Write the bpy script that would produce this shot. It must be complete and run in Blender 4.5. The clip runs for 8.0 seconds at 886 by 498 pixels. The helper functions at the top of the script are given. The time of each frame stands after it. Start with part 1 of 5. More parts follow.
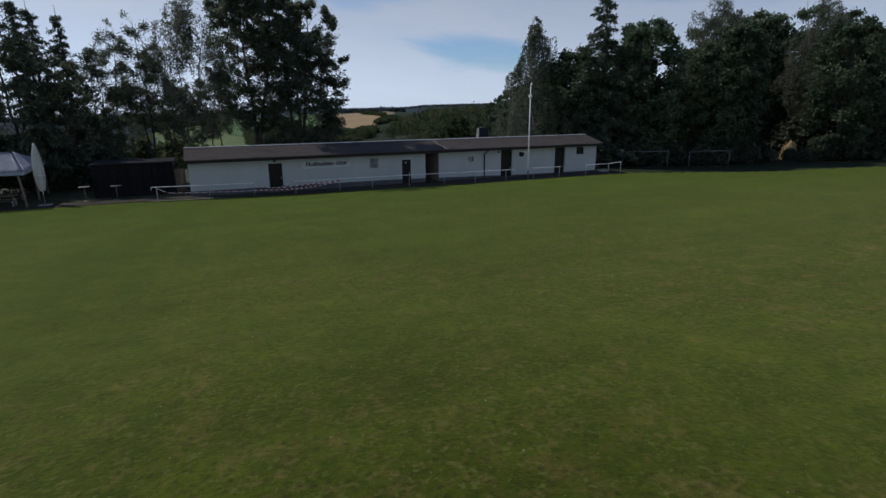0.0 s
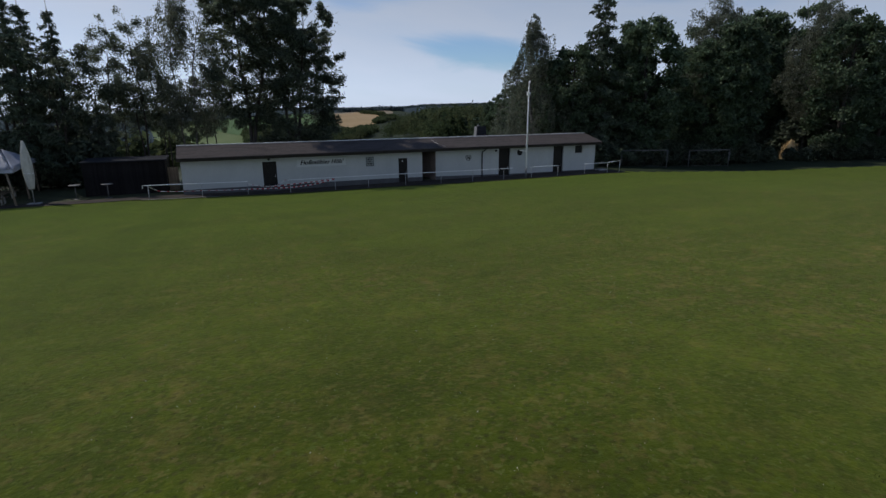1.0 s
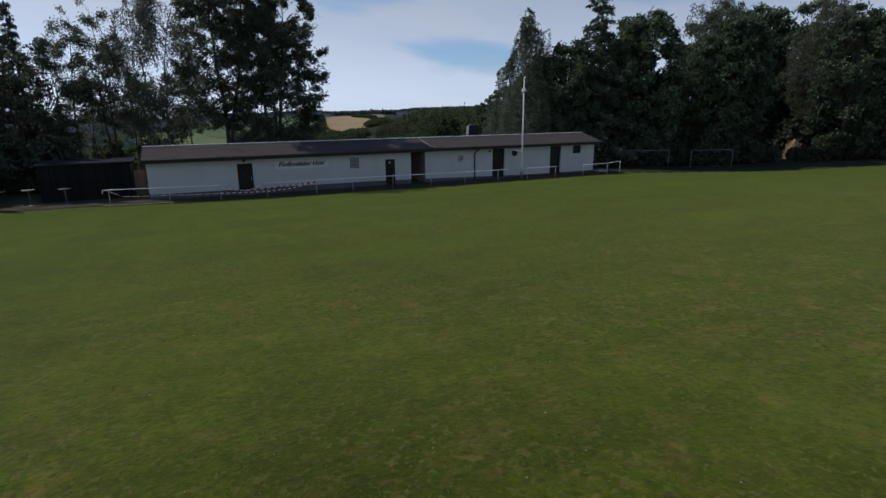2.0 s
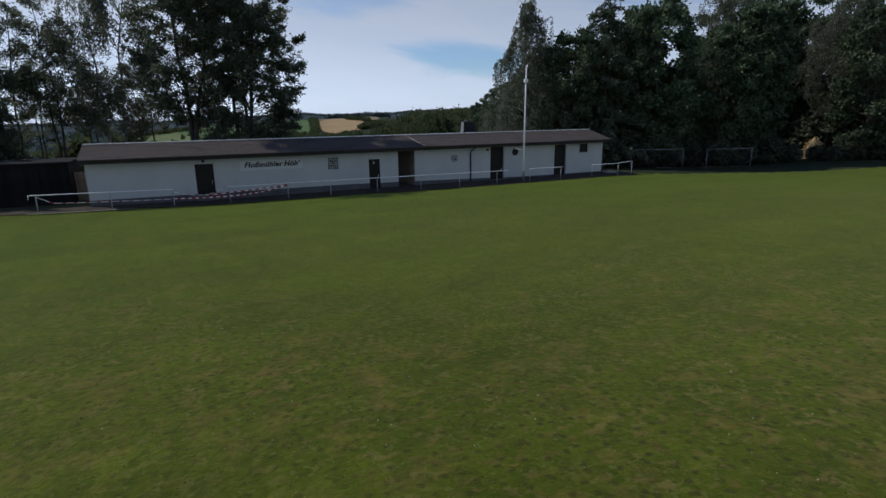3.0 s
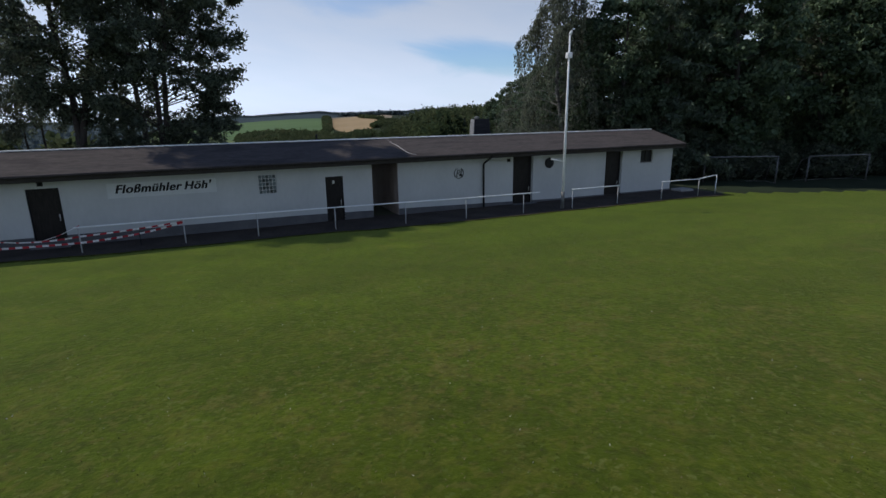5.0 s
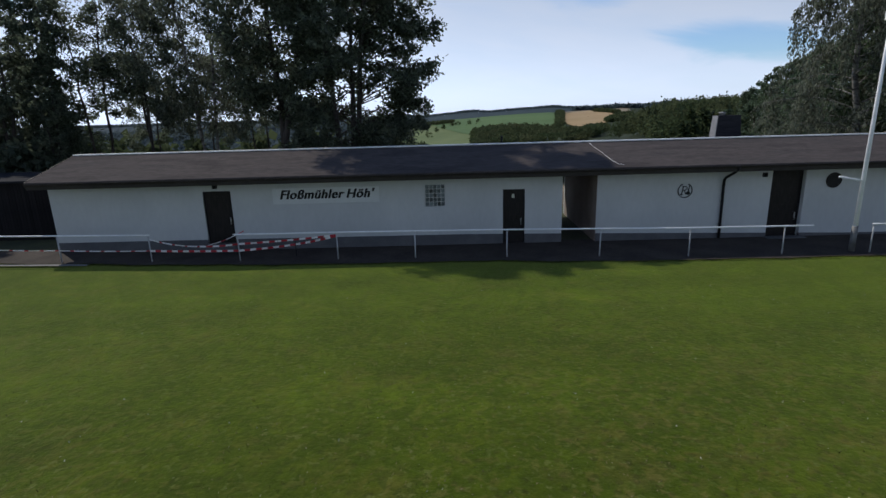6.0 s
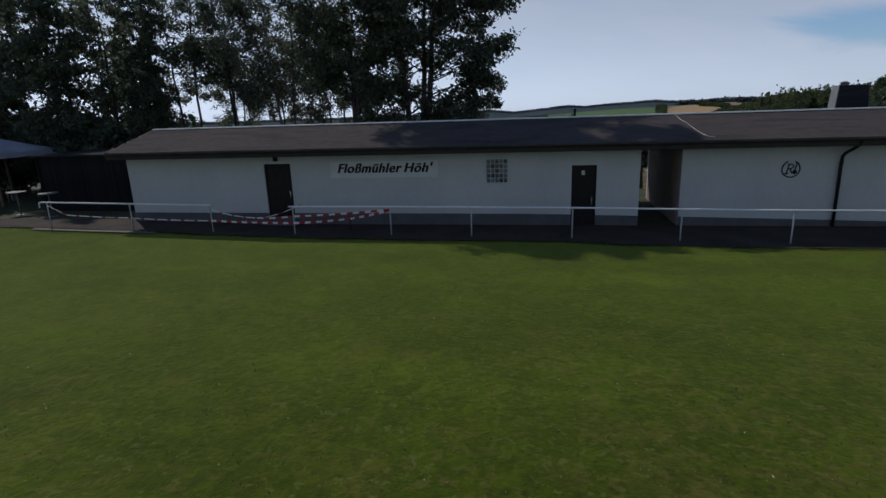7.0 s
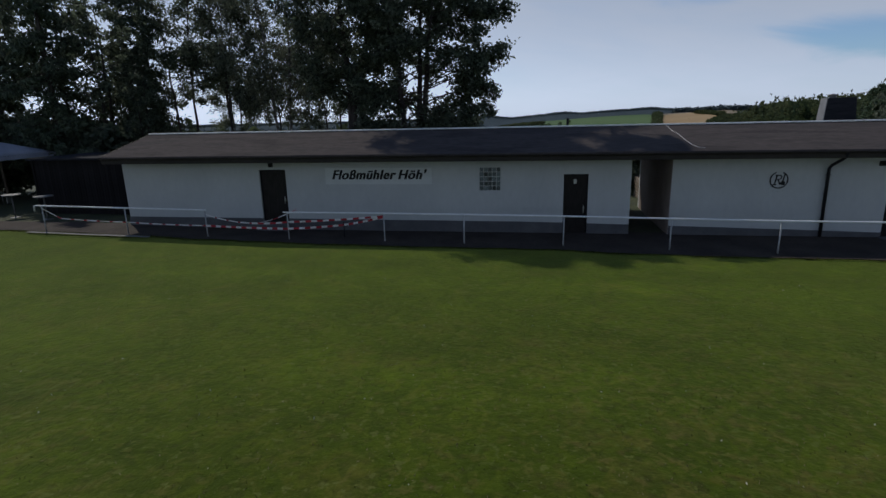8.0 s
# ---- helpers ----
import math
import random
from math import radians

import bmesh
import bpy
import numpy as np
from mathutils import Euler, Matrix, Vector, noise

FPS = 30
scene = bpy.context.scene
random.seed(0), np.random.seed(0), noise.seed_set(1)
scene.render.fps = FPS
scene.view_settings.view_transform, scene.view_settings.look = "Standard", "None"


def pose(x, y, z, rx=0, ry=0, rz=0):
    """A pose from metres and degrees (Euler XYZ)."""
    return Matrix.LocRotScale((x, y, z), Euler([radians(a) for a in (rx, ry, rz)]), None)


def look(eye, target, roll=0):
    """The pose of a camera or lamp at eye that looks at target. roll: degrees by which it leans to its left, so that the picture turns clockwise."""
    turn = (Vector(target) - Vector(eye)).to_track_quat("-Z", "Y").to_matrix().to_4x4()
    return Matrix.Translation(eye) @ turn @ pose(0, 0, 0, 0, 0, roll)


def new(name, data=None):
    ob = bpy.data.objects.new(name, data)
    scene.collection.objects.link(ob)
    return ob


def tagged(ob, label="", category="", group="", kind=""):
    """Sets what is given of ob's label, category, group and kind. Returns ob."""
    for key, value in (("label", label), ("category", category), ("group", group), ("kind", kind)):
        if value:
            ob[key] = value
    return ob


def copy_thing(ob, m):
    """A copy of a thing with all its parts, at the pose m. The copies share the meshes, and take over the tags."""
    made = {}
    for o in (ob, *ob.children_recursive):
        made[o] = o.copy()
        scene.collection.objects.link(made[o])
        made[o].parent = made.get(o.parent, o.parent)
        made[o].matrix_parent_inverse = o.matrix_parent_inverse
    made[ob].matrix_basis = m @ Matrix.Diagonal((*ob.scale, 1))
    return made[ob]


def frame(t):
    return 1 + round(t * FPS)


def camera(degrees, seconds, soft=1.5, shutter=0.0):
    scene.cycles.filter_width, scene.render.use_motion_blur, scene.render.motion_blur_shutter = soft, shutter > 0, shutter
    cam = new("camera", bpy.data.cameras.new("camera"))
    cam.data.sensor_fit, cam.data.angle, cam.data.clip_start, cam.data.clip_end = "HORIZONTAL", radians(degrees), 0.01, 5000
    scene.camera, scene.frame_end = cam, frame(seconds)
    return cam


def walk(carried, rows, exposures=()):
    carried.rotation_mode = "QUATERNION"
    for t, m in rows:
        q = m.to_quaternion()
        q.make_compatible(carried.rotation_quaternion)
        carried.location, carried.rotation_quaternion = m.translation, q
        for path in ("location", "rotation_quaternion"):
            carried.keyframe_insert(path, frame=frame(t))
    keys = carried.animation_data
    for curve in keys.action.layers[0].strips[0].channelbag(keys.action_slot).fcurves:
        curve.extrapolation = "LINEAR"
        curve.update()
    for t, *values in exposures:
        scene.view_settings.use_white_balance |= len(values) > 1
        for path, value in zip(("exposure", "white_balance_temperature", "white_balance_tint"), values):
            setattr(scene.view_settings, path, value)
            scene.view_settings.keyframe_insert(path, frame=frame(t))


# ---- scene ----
cam = camera(79.3, 8.0)
PATH = [
    (0, (-0.441, -47.412, 7.108), (0.335, -45.643, 6.588), -0.4),
    (0.5, (-0.358, -47.404, 7.009), (0.412, -45.634, 6.485), -0.4),
    (1, (-0.043, -46.911, 6.968), (0.737, -45.145, 6.446), -0.3),
    (1.5, (0.617, -45.778, 6.836), (1.409, -44.015, 6.319), -0.4),
    (2.8, (3.368, -40.151, 5.77), (4.19, -38.398, 5.268), -0.6),
    (3, (3.997, -39.046, 5.701), (4.82, -37.294, 5.2), -0.6),
    (3.5, (5.602, -36.129, 5.57), (6.431, -34.379, 5.069), -0.4),
    (4, (7.369, -32.947, 5.414), (8.2, -31.198, 4.915), -0.4),
    (4.2, (8.142, -31.659, 5.421), (8.968, -29.91, 4.915), -0.7),
    (5.3, (12.069, -24.1, 5.314), (12.766, -22.294, 4.81), -0.6),
    (5.5, (12.729, -22.955, 5.383), (13.234, -21.088, 4.872), -0.7),
    (5.7, (13.398, -22.024, 5.53), (13.682, -20.114, 5.008), -1.1),
    (5.9, (13.889, -21.292, 5.457), (13.945, -19.36, 4.942), -1.3),
    (6, (14.057, -21.014, 5.402), (14.035, -19.081, 4.891), -1.6),
    (6.2, (14.539, -20.53, 5.278), (14.281, -18.613, 4.768), -1.8),
    (6.5, (14.9, -19.966, 4.927), (14.567, -18.061, 4.414), -2.0),
    (7, (15.075, -19.788, 4.398), (14.726, -17.886, 3.884), -2.0),
    (7.5, (15.117, -19.824, 4.298), (14.773, -17.919, 3.795), -1.6),
    (8, (15.22, -19.915, 4.509), (14.885, -18.007, 4.012), -1.4),
]
EXPOSURES = [(0.0, -0.45), (1.5, -0.40), (3.5, -0.30), (5.5, -0.12), (6.5, -0.08), (7.0, -0.61), (8.0, -0.61)]
walk(cam, [(t, look(eye, target, roll)) for t, eye, target, roll in PATH], EXPOSURES)


# ---- world, sun, exposure ----
SUN_EL, SUN_AZ = 47.4, -45.4          # degrees; azimuth from +y towards +x
world = bpy.data.worlds.new("sky")
scene.world = world
world.use_nodes = True
wt = world.node_tree
wt.nodes.clear()
w_out = wt.nodes.new("ShaderNodeOutputWorld")
w_bg = wt.nodes.new("ShaderNodeBackground")
w_sky = wt.nodes.new("ShaderNodeTexSky")
w_sky.sky_type = "NISHITA"
w_sky.sun_disc = False
w_sky.sun_elevation = radians(SUN_EL)
w_sky.sun_rotation = radians(SUN_AZ % 360)
w_sky.altitude = 500
w_sky.dust_density = 0.15
w_sky.ozone_density = 3.0
w_co = wt.nodes.new("ShaderNodeTexCoord")
w_sep = wt.nodes.new("ShaderNodeSeparateXYZ")
wt.links.new(w_co.outputs["Generated"], w_sep.inputs[0])


def w_math(op, a, b=None, c=None):
    """One arithmetic node of the sky; inputs are sockets or numbers."""
    n = wt.nodes.new("ShaderNodeMath")
    n.operation = op
    for i, v in enumerate((a, b, c)):
        if v is None:
            continue
        if isinstance(v, (int, float)):
            n.inputs[i].default_value = v
        else:
            wt.links.new(v, n.inputs[i])
    return n.outputs[0]


# bearing and height over the horizon, in degrees
w_az = w_math("MULTIPLY", w_math("ARCTAN2", w_sep.outputs["X"], w_sep.outputs["Y"]), 57.2958)
w_el = w_math("MULTIPLY", w_math("ARCSINE", w_sep.outputs["Z"]), 57.2958)


def w_streaks(fa, fe, tilt, detail, seed):
    """Wind-drawn noise, long along the bearing."""
    v = wt.nodes.new("ShaderNodeCombineXYZ")
    wt.links.new(w_math("MULTIPLY", w_az, fa), v.inputs[0])
    wt.links.new(w_math("MULTIPLY_ADD", w_az, tilt, w_math("MULTIPLY", w_el, fe)), v.inputs[1])
    v.inputs[2].default_value = seed
    n = wt.nodes.new("ShaderNodeTexNoise")
    n.inputs["Scale"].default_value = 1.0
    n.inputs["Detail"].default_value = detail
    n.inputs["Roughness"].default_value = 0.55
    n.inputs["Distortion"].default_value = 0.5
    wt.links.new(v.outputs[0], n.inputs["Vector"])
    return n.outputs["Fac"]


def w_gap(az, el, half_az, half_el, tilt, ragged):
    """A thin place in the veil of cloud: 1 in its middle, 0 outside."""
    da = w_math("ADD", w_az, -az)
    de = w_math("MULTIPLY_ADD", da, -tilt, w_math("ADD", w_el, -el))
    q = w_math("SQRT", w_math("ADD", w_math("POWER", w_math("MULTIPLY", da, 1 / half_az), 2.0), w_math("POWER", w_math("MULTIPLY", de, 1 / half_el), 2.0)))
    q = w_math("MULTIPLY_ADD", ragged, 1.5, w_math("ADD", q, -0.75))
    n = wt.nodes.new("ShaderNodeMapRange")
    n.interpolation_type = "SMOOTHSTEP"
    n.inputs["From Min"].default_value, n.inputs["From Max"].default_value = 0.25, 1.05
    n.inputs["To Min"].default_value, n.inputs["To Max"].default_value = 1.0, 0.0
    wt.links.new(q, n.inputs["Value"])
    return n.outputs["Result"]


w_wisp = w_streaks(0.10, 0.42, 0.05, 6, 0.0)
w_broad = w_streaks(0.035, 0.10, 0.01, 4, 4.0)
w_open = w_math("MAXIMUM", w_gap(28.5, 4.9, 8.0, 2.1, -0.10, w_wisp), w_math("MULTIPLY", w_gap(17.5, 11.0, 9.0, 2.6, 0.10, w_wisp), 0.6))
w_open = w_math("MAXIMUM", w_open, w_math("MULTIPLY", w_gap(52.0, 12.0, 16.0, 4.0, 0.05, w_wisp), 0.7))
w_veil0 = w_math("MULTIPLY_ADD", w_broad, 0.55, w_math("MULTIPLY_ADD", w_wisp, 0.25, 0.50))
w_cov = w_math("MULTIPLY", w_veil0, w_math("MULTIPLY_ADD", w_open, -0.74, 1.0))
w_mix = wt.nodes.new("ShaderNodeMixRGB")
# clouds take their light from the sky behind them, so they are brightest towards the sun
w_grey = wt.nodes.new("ShaderNodeRGBToBW")
wt.links.new(w_sky.outputs[0], w_grey.inputs[0])
w_lift = wt.nodes.new("ShaderNodeMath"); w_lift.operation = "MULTIPLY_ADD"
w_lift.inputs[1].default_value, w_lift.inputs[2].default_value = 0.89, 2.45
wt.links.new(w_grey.outputs[0], w_lift.inputs[0])
w_tint = wt.nodes.new("ShaderNodeMixRGB"); w_tint.blend_type = "MULTIPLY"
w_tint.inputs[0].default_value = 1.0
w_tint.inputs[2].default_value = (0.85, 0.98, 1.23, 1)
wt.links.new(w_lift.outputs[0], w_tint.inputs[1])
wt.links.new(w_tint.outputs[0], w_mix.inputs[2])
# thin haze whitens the sky towards the horizon
w_haze = wt.nodes.new("ShaderNodeMapRange")
w_haze.inputs["From Min"].default_value, w_haze.inputs["From Max"].default_value = 0.0, 0.075
w_haze.inputs["To Min"].default_value, w_haze.inputs["To Max"].default_value = 0.92, 0.0
wt.links.new(w_sep.outputs["Z"], w_haze.inputs["Value"])
w_fac = wt.nodes.new("ShaderNodeMath"); w_fac.operation = "MAXIMUM"
# the veil of cloud thins out overhead
w_thin = wt.nodes.new("ShaderNodeMapRange")
w_thin.inputs["From Min"].default_value, w_thin.inputs["From Max"].default_value = 0.22, 0.60
w_thin.inputs["To Min"].default_value, w_thin.inputs["To Max"].default_value = 1.0, 0.25
wt.links.new(w_sep.outputs["Z"], w_thin.inputs["Value"])
w_veil = wt.nodes.new("ShaderNodeMath"); w_veil.operation = "MULTIPLY"
wt.links.new(w_cov, w_veil.inputs[0]); wt.links.new(w_thin.outputs["Result"], w_veil.inputs[1])
wt.links.new(w_veil.outputs[0], w_fac.inputs[0]); wt.links.new(w_haze.outputs["Result"], w_fac.inputs[1])
wt.links.new(w_fac.outputs[0], w_mix.inputs[0])
w_blue = wt.nodes.new("ShaderNodeMixRGB"); w_blue.blend_type = "MULTIPLY"
w_blue.inputs[0].default_value = 1.0
w_blue.inputs[2].default_value = (0.66, 0.90, 1.16, 1)
wt.links.new(w_sky.outputs[0], w_blue.inputs[1])
wt.links.new(w_blue.outputs[0], w_mix.inputs[1])
wt.links.new(w_mix.outputs[0], w_bg.inputs["Color"])
w_bg.inputs["Strength"].default_value = 0.105
wt.links.new(w_bg.outputs[0], w_out.inputs["Surface"])

sun = new("sun", bpy.data.lights.new("sun", "SUN"))
sun.data.energy = 3.0
sun.data.angle = radians(0.6)
sun.data.color = (1.0, 0.94, 0.85)
s_el, s_az = radians(SUN_EL), radians(SUN_AZ)
to_sun = Vector((math.sin(s_az) * math.cos(s_el), math.cos(s_az) * math.cos(s_el), math.sin(s_el)))
sun.matrix_world = look(to_sun * 60, (0, 0, 0))



# ---- materials ----
def material(name, colours, scale=4.0, rough=0.8, metal=0.0, bump=0.0, bump_scale=None, grain=0.12, detail_scale=None,
             stretch=(1, 1, 1), per_object=0.0, per_island=0.0, translucent=0.0, spec=0.5, low=0.35, high=0.65):
    """Two colours mixed by a large noise, varied by a fine one; bump from the fine noise."""
    m = bpy.data.materials.new(name)
    m.use_nodes = True
    nt = m.node_tree
    nodes, links = nt.nodes, nt.links
    bsdf = nodes["Principled BSDF"]
    bsdf.inputs["Roughness"].default_value = rough
    bsdf.inputs["Metallic"].default_value = metal
    bsdf.inputs["Specular IOR Level"].default_value = spec
    co = nodes.new("ShaderNodeTexCoord")
    mp = nodes.new("ShaderNodeMapping")
    mp.inputs["Scale"].default_value = stretch
    links.new(co.outputs["Object"], mp.inputs[0])
    big = nodes.new("ShaderNodeTexNoise")
    big.inputs["Scale"].default_value = scale
    big.inputs["Detail"].default_value = 4
    links.new(mp.outputs[0], big.inputs["Vector"])
    ramp = nodes.new("ShaderNodeValToRGB")
    els = ramp.color_ramp.elements
    while len(els) < len(colours):
        els.new(0.5)
    for i, c in enumerate(colours):
        els[i].position = low + (high - low) * i / max(1, len(colours) - 1)
        els[i].color = (*c, 1)
    links.new(big.outputs["Fac"], ramp.inputs[0])
    fine = nodes.new("ShaderNodeTexNoise")
    fine.inputs["Scale"].default_value = detail_scale or scale * 9
    fine.inputs["Detail"].default_value = 3
    links.new(mp.outputs[0], fine.inputs["Vector"])
    hsv = nodes.new("ShaderNodeHueSaturation")
    rng = nodes.new("ShaderNodeMapRange")
    rng.inputs["From Min"].default_value, rng.inputs["From Max"].default_value = 0.25, 0.75
    rng.inputs["To Min"].default_value, rng.inputs["To Max"].default_value = 1 - grain, 1 + grain
    links.new(fine.outputs["Fac"], rng.inputs["Value"])
    value = rng.outputs["Result"]
    for amount, node, socket in ((per_object, "ShaderNodeObjectInfo", "Random"), (per_island, "ShaderNodeNewGeometry", "Random Per Island")):
        if amount:
            src = nodes.new(node)
            r2 = nodes.new("ShaderNodeMapRange")
            r2.inputs["To Min"].default_value, r2.inputs["To Max"].default_value = 1 - amount, 1 + amount
            links.new(src.outputs[socket], r2.inputs["Value"])
            mul = nodes.new("ShaderNodeMath"); mul.operation = "MULTIPLY"
            links.new(value, mul.inputs[0]); links.new(r2.outputs["Result"], mul.inputs[1])
            value = mul.outputs[0]
    links.new(value, hsv.inputs["Value"])
    links.new(ramp.outputs[0], hsv.inputs["Color"])
    links.new(hsv.outputs[0], bsdf.inputs["Base Color"])
    if bump:
        bp = nodes.new("ShaderNodeBump")
        bp.inputs["Strength"].default_value = bump
        bp.inputs["Distance"].default_value = 0.02
        src = fine
        if bump_scale:
            src = nodes.new("ShaderNodeTexNoise")
            src.inputs["Scale"].default_value = bump_scale
            src.inputs["Detail"].default_value = 4
            links.new(mp.outputs[0], src.inputs["Vector"])
        links.new(src.outputs["Fac"], bp.inputs["Height"])
        links.new(bp.outputs[0], bsdf.inputs["Normal"])
    if translucent:
        tr = nodes.new("ShaderNodeBsdfTranslucent")
        links.new(hsv.outputs[0], tr.inputs["Color"])
        mx = nodes.new("ShaderNodeMixShader")
        mx.inputs[0].default_value = translucent
        links.new(bsdf.outputs[0], mx.inputs[1]); links.new(tr.outputs[0], mx.inputs[2])
        links.new(mx.outputs[0], nodes["Material Output"].inputs["Surface"])
    return m


def grass_material():
    """Mown pitch: fine grain, hand-sized clumps, straw-coloured worn patches and faint wheel lines."""
    m = bpy.data.materials.new("mown_grass")
    m.use_nodes = True
    nodes, links = m.node_tree.nodes, m.node_tree.links
    bsdf = nodes["Principled BSDF"]
    bsdf.inputs["Roughness"].default_value = 0.85
    bsdf.inputs["Specular IOR Level"].default_value = 0.04
    bsdf.inputs["Sheen Weight"].default_value = 0.24
    bsdf.inputs["Sheen Tint"].default_value = (0.75, 0.85, 0.25, 1)
    co = nodes.new("ShaderNodeTexCoord")

    def noise_of(scale, detail, rough=0.55, stretch=None):
        n = nodes.new("ShaderNodeTexNoise")
        n.inputs["Scale"].default_value, n.inputs["Detail"].default_value, n.inputs["Roughness"].default_value = scale, detail, rough
        if stretch:
            mp = nodes.new("ShaderNodeMapping")
            mp.inputs["Scale"].default_value = stretch[:3]
            mp.inputs["Rotation"].default_value = (0, 0, radians(stretch[3]))
            links.new(co.outputs["Object"], mp.inputs[0]); links.new(mp.outputs[0], n.inputs["Vector"])
        else:
            links.new(co.outputs["Object"], n.inputs["Vector"])
        return n.outputs["Fac"]

    def ramp_of(fac, stops):
        r = nodes.new("ShaderNodeValToRGB")
        while len(r.color_ramp.elements) < len(stops):
            r.color_ramp.elements.new(0.5)
        for e, (p, c) in zip(r.color_ramp.elements, stops):
            e.position, e.color = p, (*c, 1)
        links.new(fac, r.inputs[0])
        return r.outputs[0]

    def mix(fac, a, b, kind="MIX"):
        n = nodes.new("ShaderNodeMixRGB")
        n.blend_type = kind
        if isinstance(fac, float):
            n.inputs[0].default_value = fac
        else:
            links.new(fac, n.inputs[0])
        links.new(a, n.inputs[1]); links.new(b, n.inputs[2])
        return n.outputs[0]

    def cells(scale, out="Distance", stir=0.0):
        v = nodes.new("ShaderNodeTexVoronoi")
        v.voronoi_dimensions = "2D"
        v.inputs["Scale"].default_value = scale
        src = co.outputs["Object"]
        if stir:
            n = nodes.new("ShaderNodeTexNoise")
            n.inputs["Scale"].default_value, n.inputs["Detail"].default_value = scale * 0.9, 3
            links.new(src, n.inputs["Vector"])
            add = nodes.new("ShaderNodeVectorMath")
            add.operation = "MULTIPLY_ADD"
            add.inputs[1].default_value = (stir, stir, stir)
            links.new(n.outputs["Color"], add.inputs[0]); links.new(src, add.inputs[2])
            src = add.outputs[0]
        links.new(src, v.inputs["Vector"])
        return v.outputs[out]

    g = (0, 0, 0)
    fresh = ramp_of(noise_of(0.21, 5), [(0.36, (0.035, 0.066, 0.002)), (0.62, (0.047, 0.081, 0.003))])
    base = ramp_of(noise_of(0.13, 5), [(0.36, (0.039, 0.054, 0.004)), (0.62, (0.053, 0.071, 0.006))])
    # the middle of the pitch is trodden and dried out, the side by the clubhouse is fresh
    sep = nodes.new("ShaderNodeSeparateXYZ")
    links.new(co.outputs["Object"], sep.inputs[0])
    tread = nodes.new("ShaderNodeMapRange")
    tread.inputs["From Min"].default_value, tread.inputs["From Max"].default_value = -6.0, -30.0
    tread.inputs["To Min"].default_value, tread.inputs["To Max"].default_value = 0.22, 1.0
    links.new(sep.outputs["Y"], tread.inputs["Value"])
    base = mix(tread.outputs["Result"], fresh, base)
    where = ramp_of(noise_of(0.075, 4, 0.6), [(0.40, (0.30, 0.30, 0.30)), (0.60, (1, 1, 1))])
    # brown dried patches a hand to an arm's length wide, with ragged rims
    dry = ramp_of(noise_of(1.15, 7, 0.66), [(0.50, g), (0.66, (0.80, 0.80, 0.80))])
    dry = mix(1.0, mix(1.0, dry, where, "MULTIPLY"), tread.outputs["Result"], "MULTIPLY")
    straw = ramp_of(noise_of(3.2, 4), [(0.3, (0.088, 0.062, 0.018)), (0.7, (0.150, 0.112, 0.042))])
    col = mix(dry, base, straw)
    # tussocks: each a little lighter or yellower than its neighbour, with dark gaps between
    tuft = ramp_of(cells(4.2, "Color", 0.12), [(0.15, (0.78, 0.82, 0.80)), (0.5, (1.0, 1.0, 1.0)), (0.85, (1.24, 1.15, 1.02))])
    col = mix(0.75, col, tuft, "MULTIPLY")
    clump = ramp_of(noise_of(1.9, 6, 0.68), [(0.33, (0.70, 0.72, 0.68)), (0.67, (1.26, 1.24, 1.20))])
    col = mix(0.45, col, clump, "MULTIPLY")
    mottle = ramp_of(noise_of(0.55, 3, 0.5), [(0.36, (0.82, 0.84, 0.82)), (0.64, (1.16, 1.14, 1.10))])
    col = mix(0.9, col, mottle, "MULTIPLY")
    blades = ramp_of(noise_of(9, 5, 0.72), [(0.34, (0.50, 0.52, 0.48)), (0.66, (1.45, 1.42, 1.38))])
    col = mix(0.5, col, blades, "MULTIPLY")
    lines = ramp_of(noise_of(1.0, 3, 0.5, (0.05, 0.55, 1, -8)), [(0.35, (0.82, 0.82, 0.80)), (0.65, (1.14, 1.13, 1.10))])
    col = mix(0.8, col, lines, "MULTIPLY")
    # pits trodden by studs, crumbs of earth and pale clover leaves
    pit = ramp_of(cells(3.6, "Distance", 0.10), [(0.13, (0.9, 0.9, 0.9)), (0.24, g)])
    pit = mix(1.0, mix(1.0, pit, where, "MULTIPLY"), tread.outputs["Result"], "MULTIPLY")
    col = mix(pit, col, ramp_of(noise_of(2.1, 2), [(0.4, (0.020, 0.020, 0.006)), (0.6, (0.040, 0.032, 0.010))]))
    earth = mix(1.0, mix(1.0, where, ramp_of(noise_of(4.5, 4, 0.62), [(0.54, g), (0.62, (0.75, 0.75, 0.75))]), "MULTIPLY"), tread.outputs["Result"], "MULTIPLY")
    col = mix(earth, col, ramp_of(noise_of(1.3, 2), [(0.4, (0.082, 0.056, 0.016)), (0.6, (0.138, 0.108, 0.036))]))
    clover = ramp_of(noise_of(8.0, 2, 0.5), [(0.62, g), (0.66, (0.7, 0.7, 0.7))])
    col = mix(clover, col, ramp_of(noise_of(0.7, 2), [(0.4, (0.066, 0.088, 0.016)), (0.6, (0.094, 0.108, 0.026))]))
    links.new(col, bsdf.inputs["Base Color"])
    bp = nodes.new("ShaderNodeBump")
    bp.inputs["Strength"].default_value, bp.inputs["Distance"].default_value = 0.6, 0.045
    links.new(noise_of(9.0, 5, 0.62), bp.inputs["Height"])
    links.new(bp.outputs[0], bsdf.inputs["Normal"])
    return m


